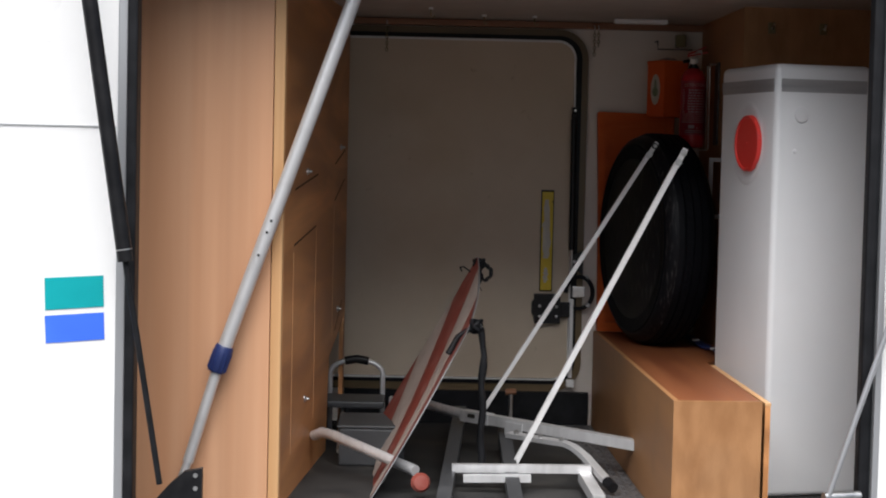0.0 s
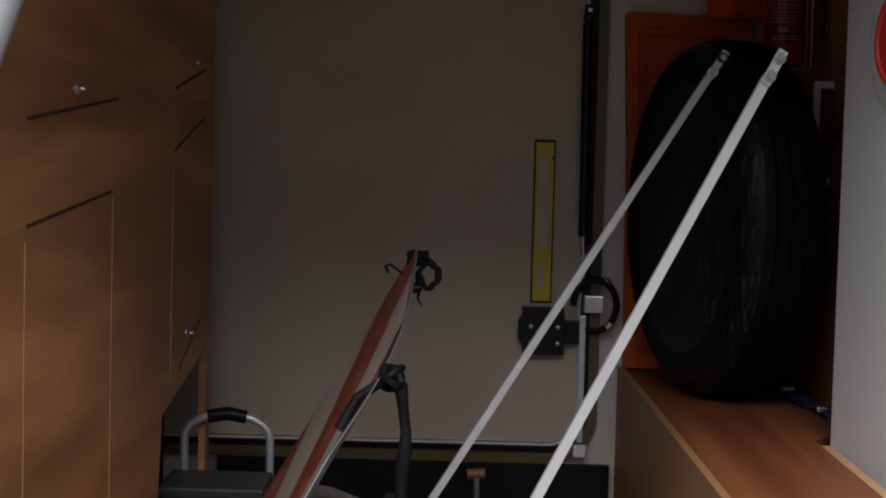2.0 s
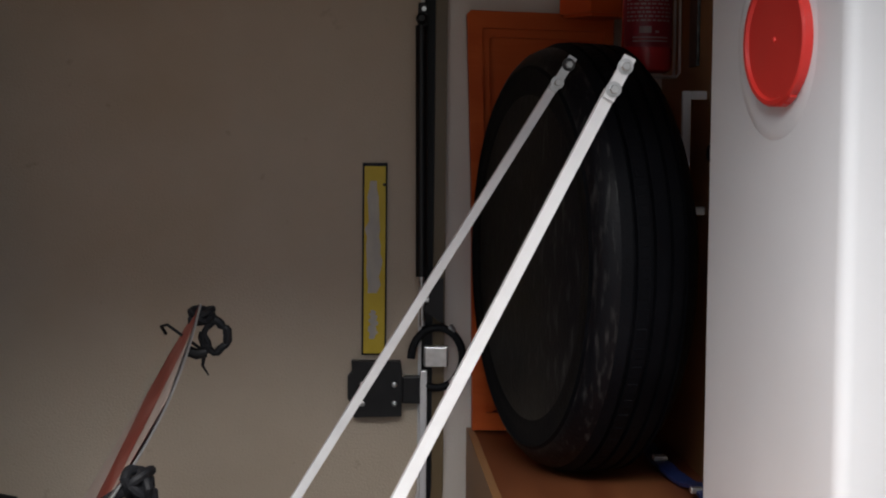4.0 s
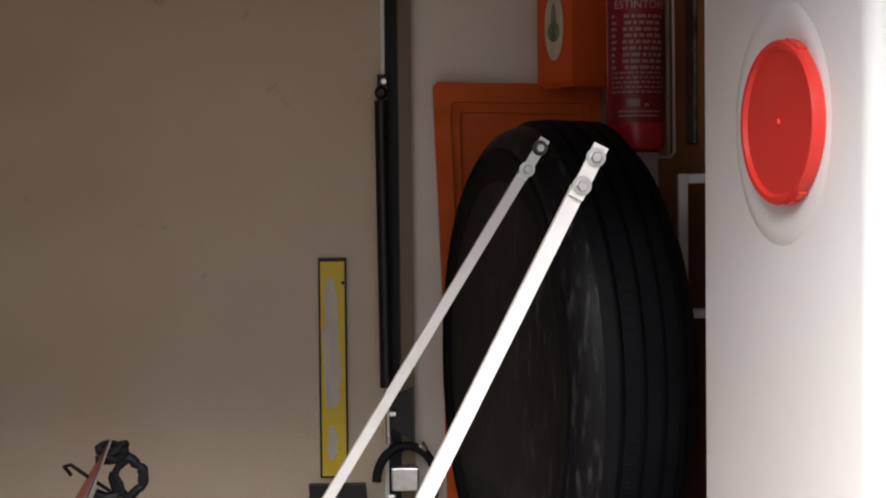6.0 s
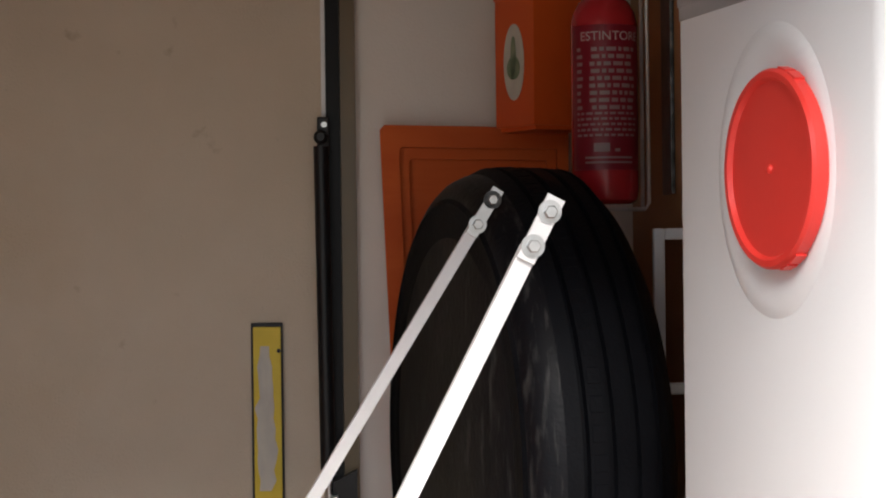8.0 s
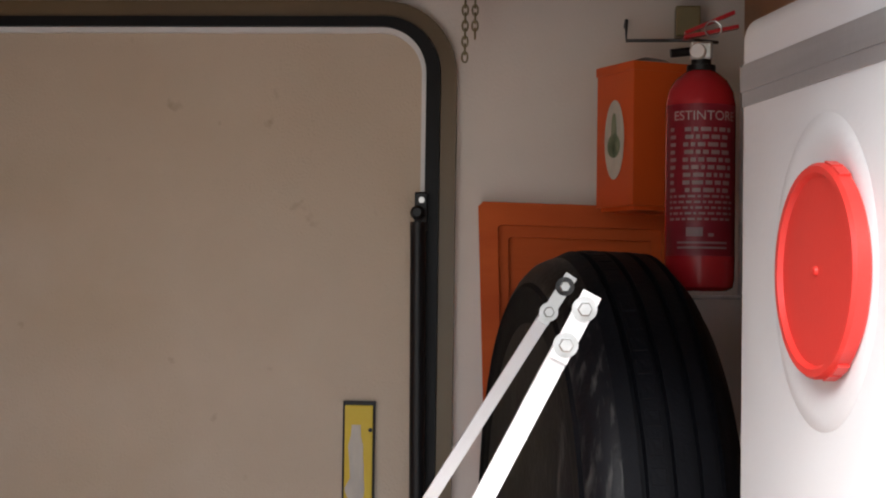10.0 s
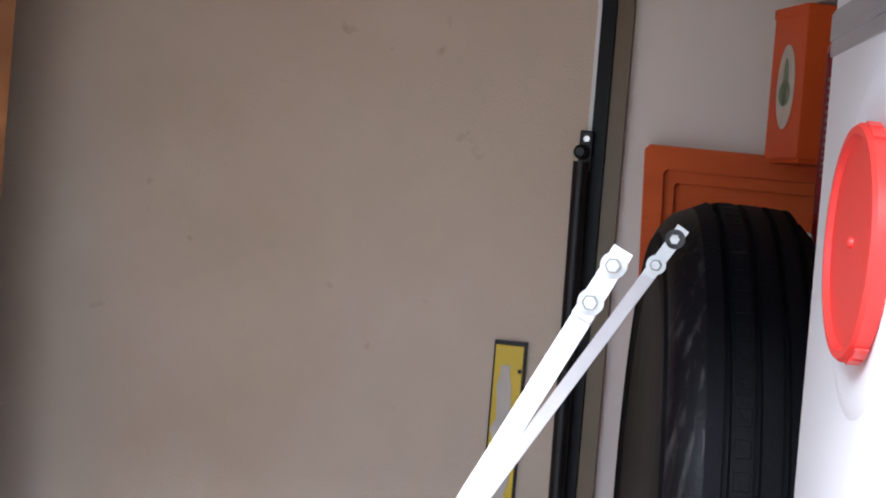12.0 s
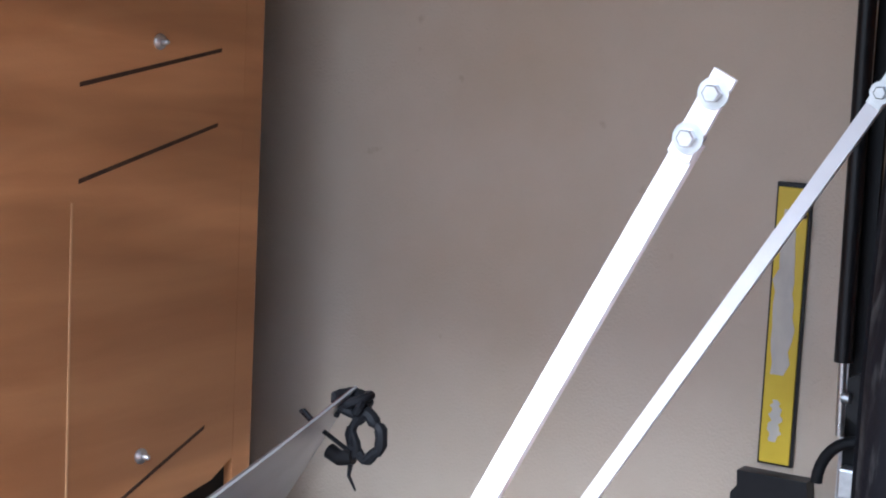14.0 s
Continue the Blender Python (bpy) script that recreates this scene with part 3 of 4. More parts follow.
def first_aid_box():
    t = thing("first_aid_box", "orange plastic box with a pale oval label on its side", "box", 0.36, 2.05, 1.25)
    P = [Vector((0.303, 2.075)), Vector((0.343, 2.002)), Vector((0.42, 2.044)), Vector((0.380, 2.117))]
    part("shell", prism([tuple(p) for p in P], "z", 1.248, 1.408), M_ORANGE, t, bevel=0.007, smooth=True)
    c = sum(P, Vector((0, 0))) / 4
    part("lid_rim", prism([tuple(c + (p - c) * 1.03) for p in P], "z", 1.402, 1.412), M_ORANGE, t, bevel=0.003)
    part("foot_rail", prism([tuple(c + (p - c) * 0.9) for p in P], "z", 1.243, 1.249), M_ORANGE, t)
    rnd = random.Random(2)
    cloth = [(c + (p - c) * 0.8) for p in P]
    bm = bmesh.new()
    n = 10
    g = [[None] * (n + 1) for _ in range(n + 1)]
    for i in range(n + 1):
        for j in range(n + 1):
            u, v = i / n, j / n
            q = cloth[0] * (1 - u) * (1 - v) + cloth[1] * u * (1 - v) + cloth[2] * u * v + cloth[3] * (1 - u) * v
            g[i][j] = bm.verts.new((q.x, q.y, 1.4125 + (0.009 * math.sin(math.pi * u) * math.sin(math.pi * v) * rnd.uniform(0.6, 1.3))))
    for i in range(n):
        for j in range(n):
            bm.faces.new((g[i][j], g[i + 1][j], g[i + 1][j + 1], g[i][j + 1]))
    bmesh.ops.solidify(bm, geom=bm.faces[:], thickness=0.002)
    part("crumpled_wrap", bm, M_WHITEP, t, "crumpled white plastic on the lid", smooth=True)
    d = (P[1] - P[0]).normalized()
    nrm = Vector((-d.y, d.x)) * -1
    if nrm.x > 0:
        nrm = -nrm
    m = (P[0] + P[1]) / 2

    def oval(rx, rz, off, bm=None, cz=1.325, sc=24):
        bm = bmesh.new()
        vs = []
        for w in (off, off + 0.0006):
            vs.append([bm.verts.new((m.x + d.x * rx * math.cos(a) + nrm.x * w, m.y + d.y * rx * math.cos(a) + nrm.y * w, cz + rz * math.sin(a))) for a in [2 * math.pi * k / sc for k in range(sc)]])
        bm.faces.new(vs[0])
        bm.faces.new(vs[1][::-1])
        for k in range(sc):
            bm.faces.new((vs[0][k], vs[0][(k + 1) % sc], vs[1][(k + 1) % sc], vs[1][k]))
        return bm
    part("oval_label", oval(0.022, 0.046, 0.0005), M_PEEL, t, "pale oval label")
    part("label_mark", oval(0.014, 0.014, 0.0012, cz=1.318), M_GREEN, t, "green mark on the label")
    part("label_mark", oval(0.006, 0.026, 0.0012, cz=1.330), M_GREEN, t, "green mark on the label")
    t.location += Vector((0.003, -0.016, -0.011))


orange_tray()
first_aid_box()


# ---- fire extinguisher in its wire bracket ----
def extinguisher():
    x, y, r = 0.412, 1.86, 0.0385
    t = thing("fire_extinguisher", "small red fire extinguisher hanging in a wire bracket", "fire extinguisher", x, y, 1.145)
    part("cylinder", lathe([(0.0, 0), (0.030, 0.0), (0.0365, 0.004), (r, 0.014), (r, 0.205), (0.036, 0.220), (0.029, 0.233), (0.018, 0.242), (0.012, 0.245)], (x, y, 1.148), (0, 0, 1), 48), M_RED, t, smooth=True)
    part("neck", lathe([(0.016, 0), (0.016, 0.006), (0.011, 0.007), (0.011, 0.02)], (x, y, 1.392), (0, 0, 1), 20), M_BLACKP, t, smooth=True)
    part("valve", box(x - 0.012, x + 0.012, y - 0.012, y + 0.012, 1.404, 1.424), M_ZINC, t, "chrome valve block", bevel=0.003)
    part("gauge", lathe([(0.009, 0), (0.009, 0.006), (0.0075, 0.008)], (x - 0.004, y - 0.012, 1.412), (-0.2, -1, 0), 20), M_WHITEP, t, "small pale pressure gauge", smooth=True)
    part("lever", bar((x - 0.02, y - 0.006, 1.428), (x + 0.04, y - 0.002, 1.441), 0.014, 0.004, (0, 0, 1)), M_RED, t, bevel=0.001)
    part("lever", bar((x - 0.018, y, 1.434), (x + 0.036, y + 0.004, 1.458), 0.013, 0.004, (0, 0, 1)), M_RED, t, bevel=0.001)
    part("nozzle", tube([(x - 0.011, y, 1.414), (x - 0.034, y - 0.004, 1.411)], 0.005, 10), M_BLACKP, t)
    part("safety_pin", tube([(x + 0.012 + 0.009 * math.cos(a), y - 0.012, 1.437 + 0.009 * math.sin(a)) for a in [2 * math.pi * i / 14 for i in range(14)]], 0.001, 6, closed=True), M_ZINC, t)

    def on_wall(a, z, w=0.0004):
        return Vector((x + (r + w) * math.cos(a), y + (r + w) * math.sin(a), z))

    def patch(a0, a1, z0, z1, w=0.0005, n=8):
        bm = bmesh.new()
        rows = [[bm.verts.new(on_wall(a0 + (a1 - a0) * i / n, z, w)) for i in range(n + 1)] for z in (z0, z1)]
        for i in range(n):
            bm.faces.new((rows[0][i], rows[0][i + 1], rows[1][i + 1], rows[1][i]))
        bmesh.ops.solidify(bm, geom=bm.faces[:], thickness=-0.0003)
        return bm
    face = radians(-92)
    part("label_band", patch(face - 1.25, face + 1.25, 1.186, 1.352, 0.0003, 24), material("dark red label", (0.36, 0.018, 0.04), 0.35), t, "slightly darker printed label")

    def text(word, size, z, a_mid):
        cu = bpy.data.curves.new("text", "FONT")
        cu.body, cu.size, cu.align_x = word, size, "CENTER"
        tmp = bpy.data.objects.new("text", cu)
        scene.collection.objects.link(tmp)
        bpy.context.view_layer.update()
        me = bpy.data.meshes.new_from_object(tmp.evaluated_get(bpy.context.evaluated_depsgraph_get()))
        bpy.data.objects.remove(tmp)
        bm = bmesh.new()
        bm.from_mesh(me)
        for v in bm.verts:
            v.co = on_wall(a_mid + v.co.x / r, z + v.co.y, 0.0011)
        return bm
    part("lettering", text("ESTINTORE", 0.0145, 1.334, face + 0.12), M_PRINT, t, "white printed word")
    rnd = random.Random(9)
    z = 1.326
    for i in range(9):
        a = face - 0.5 + rnd.uniform(-0.05, 0.1)
        while a < face + 0.8:
            w = rnd.uniform(0.1, 0.32)
            part("print_bar", patch(a, min(a + w, face + 0.92), z - 0.0045, z, 0.0009, 3), M_PRINT, t)
            a += w + 0.07
        part("print_bar", patch(face - 1.0, face - 0.8 + rnd.uniform(-0.05, 0.05), z - 0.004, z, 0.0009, 2), M_PRINT, t)
        z -= 0.0083
    z = 1.252
    for i in range(5):
        a = face - 1.0
        while a < face + 0.9:
            w = rnd.uniform(0.08, 0.22)
            part("print_bar", patch(a, a + w, z - 0.0026, z, 0.0009, 2), M_PRINT, t)
            a += w + 0.06
        z -= 0.0062
    part("maker_mark", patch(face - 0.42, face + 0.05, 1.207, 1.217, 0.0009, 4), M_PRINT, t, "white maker's mark")
    part("maker_mark", patch(face + 0.2, face + 0.36, 1.207, 1.2105, 0.0009, 3), M_PRINT, t, "white maker's mark")
    for zz in (1.2015, 1.196):
        part("print_bar", patch(face - 0.7, face + 0.8, zz - 0.0022, zz, 0.0009, 10), M_PRINT, t)
    t.scale = (0.95, 0.95, 0.95)
    t.location += Vector((0, 0, -0.008))
    # wire bracket
    b = thing("wire_bracket", "bent steel wire bracket on the brown wall", "bracket", 0.495, 1.92, 1.14)
    wx = x + r + 0.006
    part("wire", tube([(0.484, y, 1.395), (wx, y - 0.012, 1.395), (wx, y - 0.02, 1.385), (wx, y - 0.022, 1.15), (wx - 0.004, y - 0.022, 1.1435), (x - 0.02, y - 0.03, 1.1435), (x - 0.03, y - 0.045, 1.146), (x - 0.034, y - 0.05, 1.165), (x - 0.05, y - 0.046, 1.169)], 0.0022, 8), M_ZINC, b, smooth=True)
    part("wire", tube([(0.484, y + 0.02, 1.395), (wx, y + 0.02, 1.39), (wx, y + 0.022, 1.1435), (x - 0.02, y + 0.025, 1.1435), (x - 0.03, y - 0.03, 1.1435)], 0.0022, 8), M_ZINC, b, smooth=True)
    part("back_plate", box(0.480, 0.4845, y - 0.03, y + 0.03, 1.16, 1.40), M_TARN, b, bevel=0.001)
    b.location += Vector((0, 0, -0.010))


extinguisher()


# ---- fittings on the brown wall ----
def wall_handle():
    t = thing("pull_handle", "white U-shaped pull handle on the brown wall", "handle", 0.48, 1.826, 0.94)
    y0 = 1.775
    part("grip", box(0.450, 0.462, y0 - 0.006, y0 + 0.006, 0.937, 1.112), M_WHITEP, t, bevel=0.002)
    part("arm", box(0.462, 0.4845, y0 - 0.006, y0 + 0.006, 1.100, 1.112), M_WHITEP, t, bevel=0.002)
    part("arm", box(0.462, 0.4845, y0 - 0.006, y0 + 0.006, 0.937, 0.949), M_WHITEP, t, bevel=0.002)


def hook(x, y, z, label):
    t = thing("wall_hook", label, "hook", x, y, z)
    part("plate", box(x - 0.01, x + 0.01, y - 0.005, y, z - 0.015, z + 0.015), M_BRASS, t, bevel=0.002)
    part("prong", tube([(x, y - 0.004, z), (x, y - 0.02, z - 0.004), (x, y - 0.03, z + 0.008)], 0.003, 8), M_ZINC, t, smooth=True)


wall_handle()
t = thing("round_plug", "dark round plug in the brown wall", "plug", 0.5, 1.79, 1.02)
part("disc", lathe([(0.012, 0), (0.012, 0.004), (0.008, 0.006)], (0.4845, 1.73, 1.025), (-1, 0, 0), 18), M_DARK, t, smooth=True)
hook(0.56, 1.4995, 1.465, "small yellowed metal hook on the brown wall")
hook(0.70, 1.4995, 1.465, "small yellowed metal hook on the brown wall")
t = thing("wall_bracket", "small bent wire hanger on the far wall", "hanger", 0.375, FAR, 1.45)
part("wire", tube([(0.340, FAR - 0.001, 1.465), (0.340, FAR - 0.05, 1.465), (0.340, FAR - 0.055, 1.44), (0.42, FAR - 0.06, 1.44), (0.45, FAR - 0.03, 1.442)], 0.0022, 8), M_TARN, t, smooth=True)
part("tag", box(0.40, 0.43, FAR - 0.03, FAR - 0.002, 1.45, 1.487), M_BRASS, t, "yellowed paper tag", bevel=0.002)
for x, y in ((-0.36, 1.75), (-0.58, 1.85), (-0.05, 1.95), (-0.2, 1.95)):
    t = thing("ceiling_hook", "small screw hook under the ceiling", "hook", x, y, TOP)
    part("base", lathe([(0.007, 0), (0.007, 0.006)], (x, y, TOP), (0, 0, -1), 14), M_WHITEP, t)
    part("hook", tube([(x, y, TOP - 0.005), (x, y, TOP - 0.022), (x + 0.006, y, TOP - 0.03), (x + 0.012, y, TOP - 0.022)], 0.002, 8), M_BRASS, t, smooth=True)
t = thing("strip_lamp", "unlit white strip lamp under the ceiling", "lamp", 0.3, 1.98, TOP)
part("housing", box(0.19, 0.35, 1.965, 2.0, TOP - 0.014, TOP), M_WHITEP, t, bevel=0.004)
t = thing("blue_strap", "dark blue webbing strap lying along the shelf", "strap", 0.43, 1.6, SHELF)
pts = [(0.427 + 0.0035 * i + 0.006 * math.sin(i * 1.1), 1.985 - 0.05 * i, SHELF + 0.006 + 0.004 * math.sin(i * 1.9)) for i in range(10)]
bm = bmesh.new()
cross = [[bm.verts.new((x + a, y, z + b)) for a, b in ((-0.011, -0.003), (0.011, -0.001), (0.011, 0.004), (-0.011, 0.002))] for x, y, z in pts]
for P_, Q_ in zip(cross, cross[1:]):
    for k in range(4):
        bm.faces.new((P_[k], P_[(k + 1) % 4], Q_[(k + 1) % 4], Q_[k]))
bm.faces.new(cross[0][::-1])
bm.faces.new(cross[-1])
part("webbing", bm, M_BLUE, t)
part("buckle", box(0.428, 0.448, 1.82, 1.845, SHELF + 0.006, SHELF + 0.014), M_ZINC, t, bevel=0.002)
part("buckle", box(0.440, 0.456, 1.60, 1.615, SHELF + 0.006, SHELF + 0.014), M_ZINC, t, bevel=0.002)


# ---- white water tank with red screw cap ----
def tank():
    t = thing("water_tank", "milky white plastic water tank with grey tape round its top", "water tank", 0.53, 1.27, FLOOR)
    A, B = Vector((0.405, 1.374)), Vector((0.481, 1.052))
    d = (B - A).normalized()
    n = Vector((d.y, -d.x))          # out of the cap face
    if n.x > 0:
        n = -n
    C_, D_ = B - n * 0.26, A - n * 0.26
    z0, z1 = FLOOR + 0.001, 1.345
    foot = [A, B, C_, D_]

    def inset(k):
        c = sum(foot, Vector((0, 0))) / 4
        return [tuple(c + (p - c) * k) for p in foot]
    bm = prism(inset(1.0), "z", z0, z1)
    bmesh.ops.bevel(bm, geom=[e for e in bm.edges], offset=0.016, segments=5, affect="EDGES", profile=0.5)
    part("shell", bm, M_TANK, t, smooth=True)
    bm = prism([tuple(p) for p in [A + (A - C_).normalized() * 0.002, B + (B - D_).normalized() * 0.002, C_, D_]], "z", 1.276, 1.308)
    bmesh.ops.bevel(bm, geom=[e for e in bm.edges if abs(e.verts[0].co.z - e.verts[1].co.z) > 0.01], offset=0.0148, segments=4, affect="EDGES")
    part("tape", bm, M_TAPE, t, "grey duct tape band", smooth=True)
    bm = prism([tuple(p) for p in [A + (A - C_).normalized() * 0.0035, B + (B - D_).normalized() * 0.0035, C_, D_]], "z", 1.287, 1.306)
    bmesh.ops.bevel(bm, geom=[e for e in bm.edges if abs(e.verts[0].co.z - e.verts[1].co.z) > 0.01], offset=0.0148, segments=4, affect="EDGES")
    part("tape", bm, M_TAPE, t, "second layer of duct tape", smooth=True)
    mid = A + d * 0.194
    c = Vector((mid.x, mid.y, 1.149))
    n3, d3 = Vector((n.x, n.y, 0)), Vector((d.x, d.y, 0))
    # shallow oval dish round the neck
    cd = c - d3 * 0.018
    bm = bmesh.new()
    rings = []
    for k, off in ((1.0, 0.0002), (0.97, 0.0012), (0.93, 0.0022), (0.88, 0.0027), (0.82, 0.0024), (0.75, 0.0016), (0.68, 0.0010)):
        rings.append([bm.verts.new(cd + n3 * off + d3 * (0.092 * k * math.cos(a)) + Vector((0, 0, 0.106 * k * math.sin(a)))) for a in [2 * math.pi * i / 56 for i in range(56)]])
    for P, Q in zip(rings, rings[1:]):
        for i in range(56):
            bm.faces.new((P[i], P[(i + 1) % 56], Q[(i + 1) % 56], Q[i]))
    bm.faces.new(rings[-1])
    part("dish", bm, M_TANK, t, "raised oval collar", smooth=True)
    part("neck", lathe([(0.058, 0.0), (0.058, 0.004)], c, n3, 48), M_TANK, t, smooth=True)
    bmc = lathe([(0.0, 0.003), (0.068, 0.002), (0.0705, 0.004), (0.0705, 0.0125), (0.0685, 0.015), (0.064, 0.015), (0.0615, 0.0115), (0.03, 0.0115), (0.0, 0.0115)], c, n3, 64)
    cap = part("cap", bmc, M_CAP, t, "bright red screw cap with grip tabs", smooth=True)
    part("nub", lathe([(0.0035, 0), (0.003, 0.002), (0.0015, 0.003)], c + n3 * 0.0115, n3, 12), M_CAP, cap, smooth=True)
    for a in (radians(62), radians(74), radians(-62), radians(-74)):
        q = c + d3 * (0.0694 * math.cos(a)) + Vector((0, 0, 0.0694 * math.sin(a)))
        part("grip_tab", bar(q + n3 * 0.004, q + n3 * 0.012, 0.012, 0.005, q - c), M_CAP, cap)
    f3 = Vector((-n.x, -n.y, 0))
    part("boss", lathe([(0.02, 0), (0.018, 0.004), (0.012, 0.005)], Vector((B.x, B.y, 1.22)) + f3 * 0.07, d3, 24), M_TANK, t, smooth=True)
    part("moulding_pip", lathe([(0.006, 0), (0.005, 0.003), (0.003, 0.004)], Vector((B.x, B.y, 1.13)) + f3 * 0.055, d3, 16), M_TANK, t, smooth=True)


tank()


# ---- two flat arms standing up from the carrier frame ----
def arm(tip, direction, length, label, near):
    d = Vector(direction).normalized()
    tip = Vector(tip)
    low = tip - d * length
    t = thing("flat_bar", label, "support arm", low.x, low.y, low.z, group="arms of the folded carrier")
    face = Vector((0.12, -1, 0.05))
    wide = 0.0140 if near else 0.0118
    part("bar", bar(low, tip - d * 0.030, wide, 0.009, face), M_ALUW, t, bevel=0.0015)
    n = (face - d * face.dot(d)).normalized()
    link = part("link_plate", bar(tip - d * 0.040, tip + d * 0.012, wide, 0.004, face, None), M_ZINC if not near else M_ALUW, t, "zinc link plate", bevel=0.001)
    link.location = link.location + n * 0.0075
    for s in (0.0, -0.028):
        c = tip + d * s + n * 0.0095
        part("washer", lathe([(0.0088, 0), (0.0088, 0.0015)], c, n, 24), M_ZINC if near or s else M_TARN, t, smooth=True)
        part("bolt", lathe([(0.0052, 0), (0.0052, 0.005), (0.0044, 0.006)], c + n * 0.0015, n, 6), M_ZINC, t)
    part("stud", tube([tip - n * 0.012 - d * 0.028, tip + n * 0.006 - d * 0.028], 0.004, 8), M_ZINC, t)
    return low


low1 = arm((0.288, 1.252, 1.122), (0.455, 0.027, 0.890), 0.945, "pale aluminium flat bar with bolted end link", True)
low2 = arm((0.272, 1.650, 1.141), (0.524, 0.03, 0.851), 0.875, "thinner pale aluminium flat bar with dark bolted end", False)


# ---- striped load sign tied up with cord ----
def striped_sign():
    t = thing("load_sign", "red and white striped aluminium load sign tied with black cord", "sign", -0.4, 1.4, FLOOR)
    T0 = Vector((-0.213, 1.655, 0.818))
    Q1, C2 = T0 + Vector((-0.09, -0.68, -0.215)), T0 + Vector((-0.50, -0.10, -0.86)) * 0.52
    Q2 = Q1 + C2 - T0
    n = (Q1 - T0).cross(C2 - T0).normalized()
    if n.z > 0:
        n = -n                        # n looks down to the right: the bare back
    S1, S2 = 0.5, 0.36

    def P(u, v, w=0.0):
        a, b = u / S1, v / S2
        q = (T0 * (1 - a) + Q1 * a) * (1 - b) + (C2 * (1 - a) + Q2 * a) * b
        return q + n * (w + 0.006 * math.sin(math.pi * b) * a) + Vector((0.028 * math.sin(math.pi * a), 0, 0))

    bm = bmesh.new()
    N = 14
    G = {}
    for s in (0, 1):
        for i in range(N + 1):
            for j in range(N + 1):
                G[s, i, j] = bm.verts.new(P(S1 * i / N, S2 * j / N, (-0.0012, 0.0012)[s]))
    for s in (0, 1):
        for i in range(N):
            for j in range(N):
                bm.faces.new((G[s, i, j], G[s, i + 1, j], G[s, i + 1, j + 1], G[s, i, j + 1]))
    edge = [(i, 0) for i in range(N)] + [(N, j) for j in range(N)] + [(i, N) for i in range(N, 0, -1)] + [(0, j) for j in range(N, 0, -1)]
    for a, b in zip(edge, edge[1:] + edge[:1]):
        bm.faces.new((G[0, a[0], a[1]], G[0, b[0], b[1]], G[1, b[0], b[1]], G[1, a[0], a[1]]))
    part("sheet", bm, M_SHEET, t, "bare scratched aluminium back", smooth=True)
    return P, t, S1, S2


SIGN, sign, S1, S2 = striped_sign()


def stripes():
    """Diagonal bands on the printed side, cut to the sheet's outline."""
    k, w = 0, 0.14
    s = -S2
    while s < S1:
        cuts = 12
        v0, v1 = max(0.0, -s - w), min(S2, S1 - s)
        if v1 - v0 < 0.004:
            k, s = k + 1, s + w
            continue
        bm = bmesh.new()
        lo, hi = [], []
        for j in range(cuts + 1):
            v = v0 + (v1 - v0) * (0.002 + 0.996 * j / cuts)
            lo.append(bm.verts.new(SIGN(min(max(s + v, 0), S1), v, -0.0022)))
            hi.append(bm.verts.new(SIGN(min(max(s + w + v, 0), S1), v, -0.0022)))
        for j in range(cuts):
            bm.faces.new((lo[j], lo[j + 1], hi[j + 1], hi[j]))
        if bm.faces:
            part("stripe", bm, (M_REDPAINT, M_WHITEST)[k % 2], sign, ("faded red band", "dull white band")[k % 2])
        else:
            bm.free()
        k, s = k + 1, s + w


stripes()


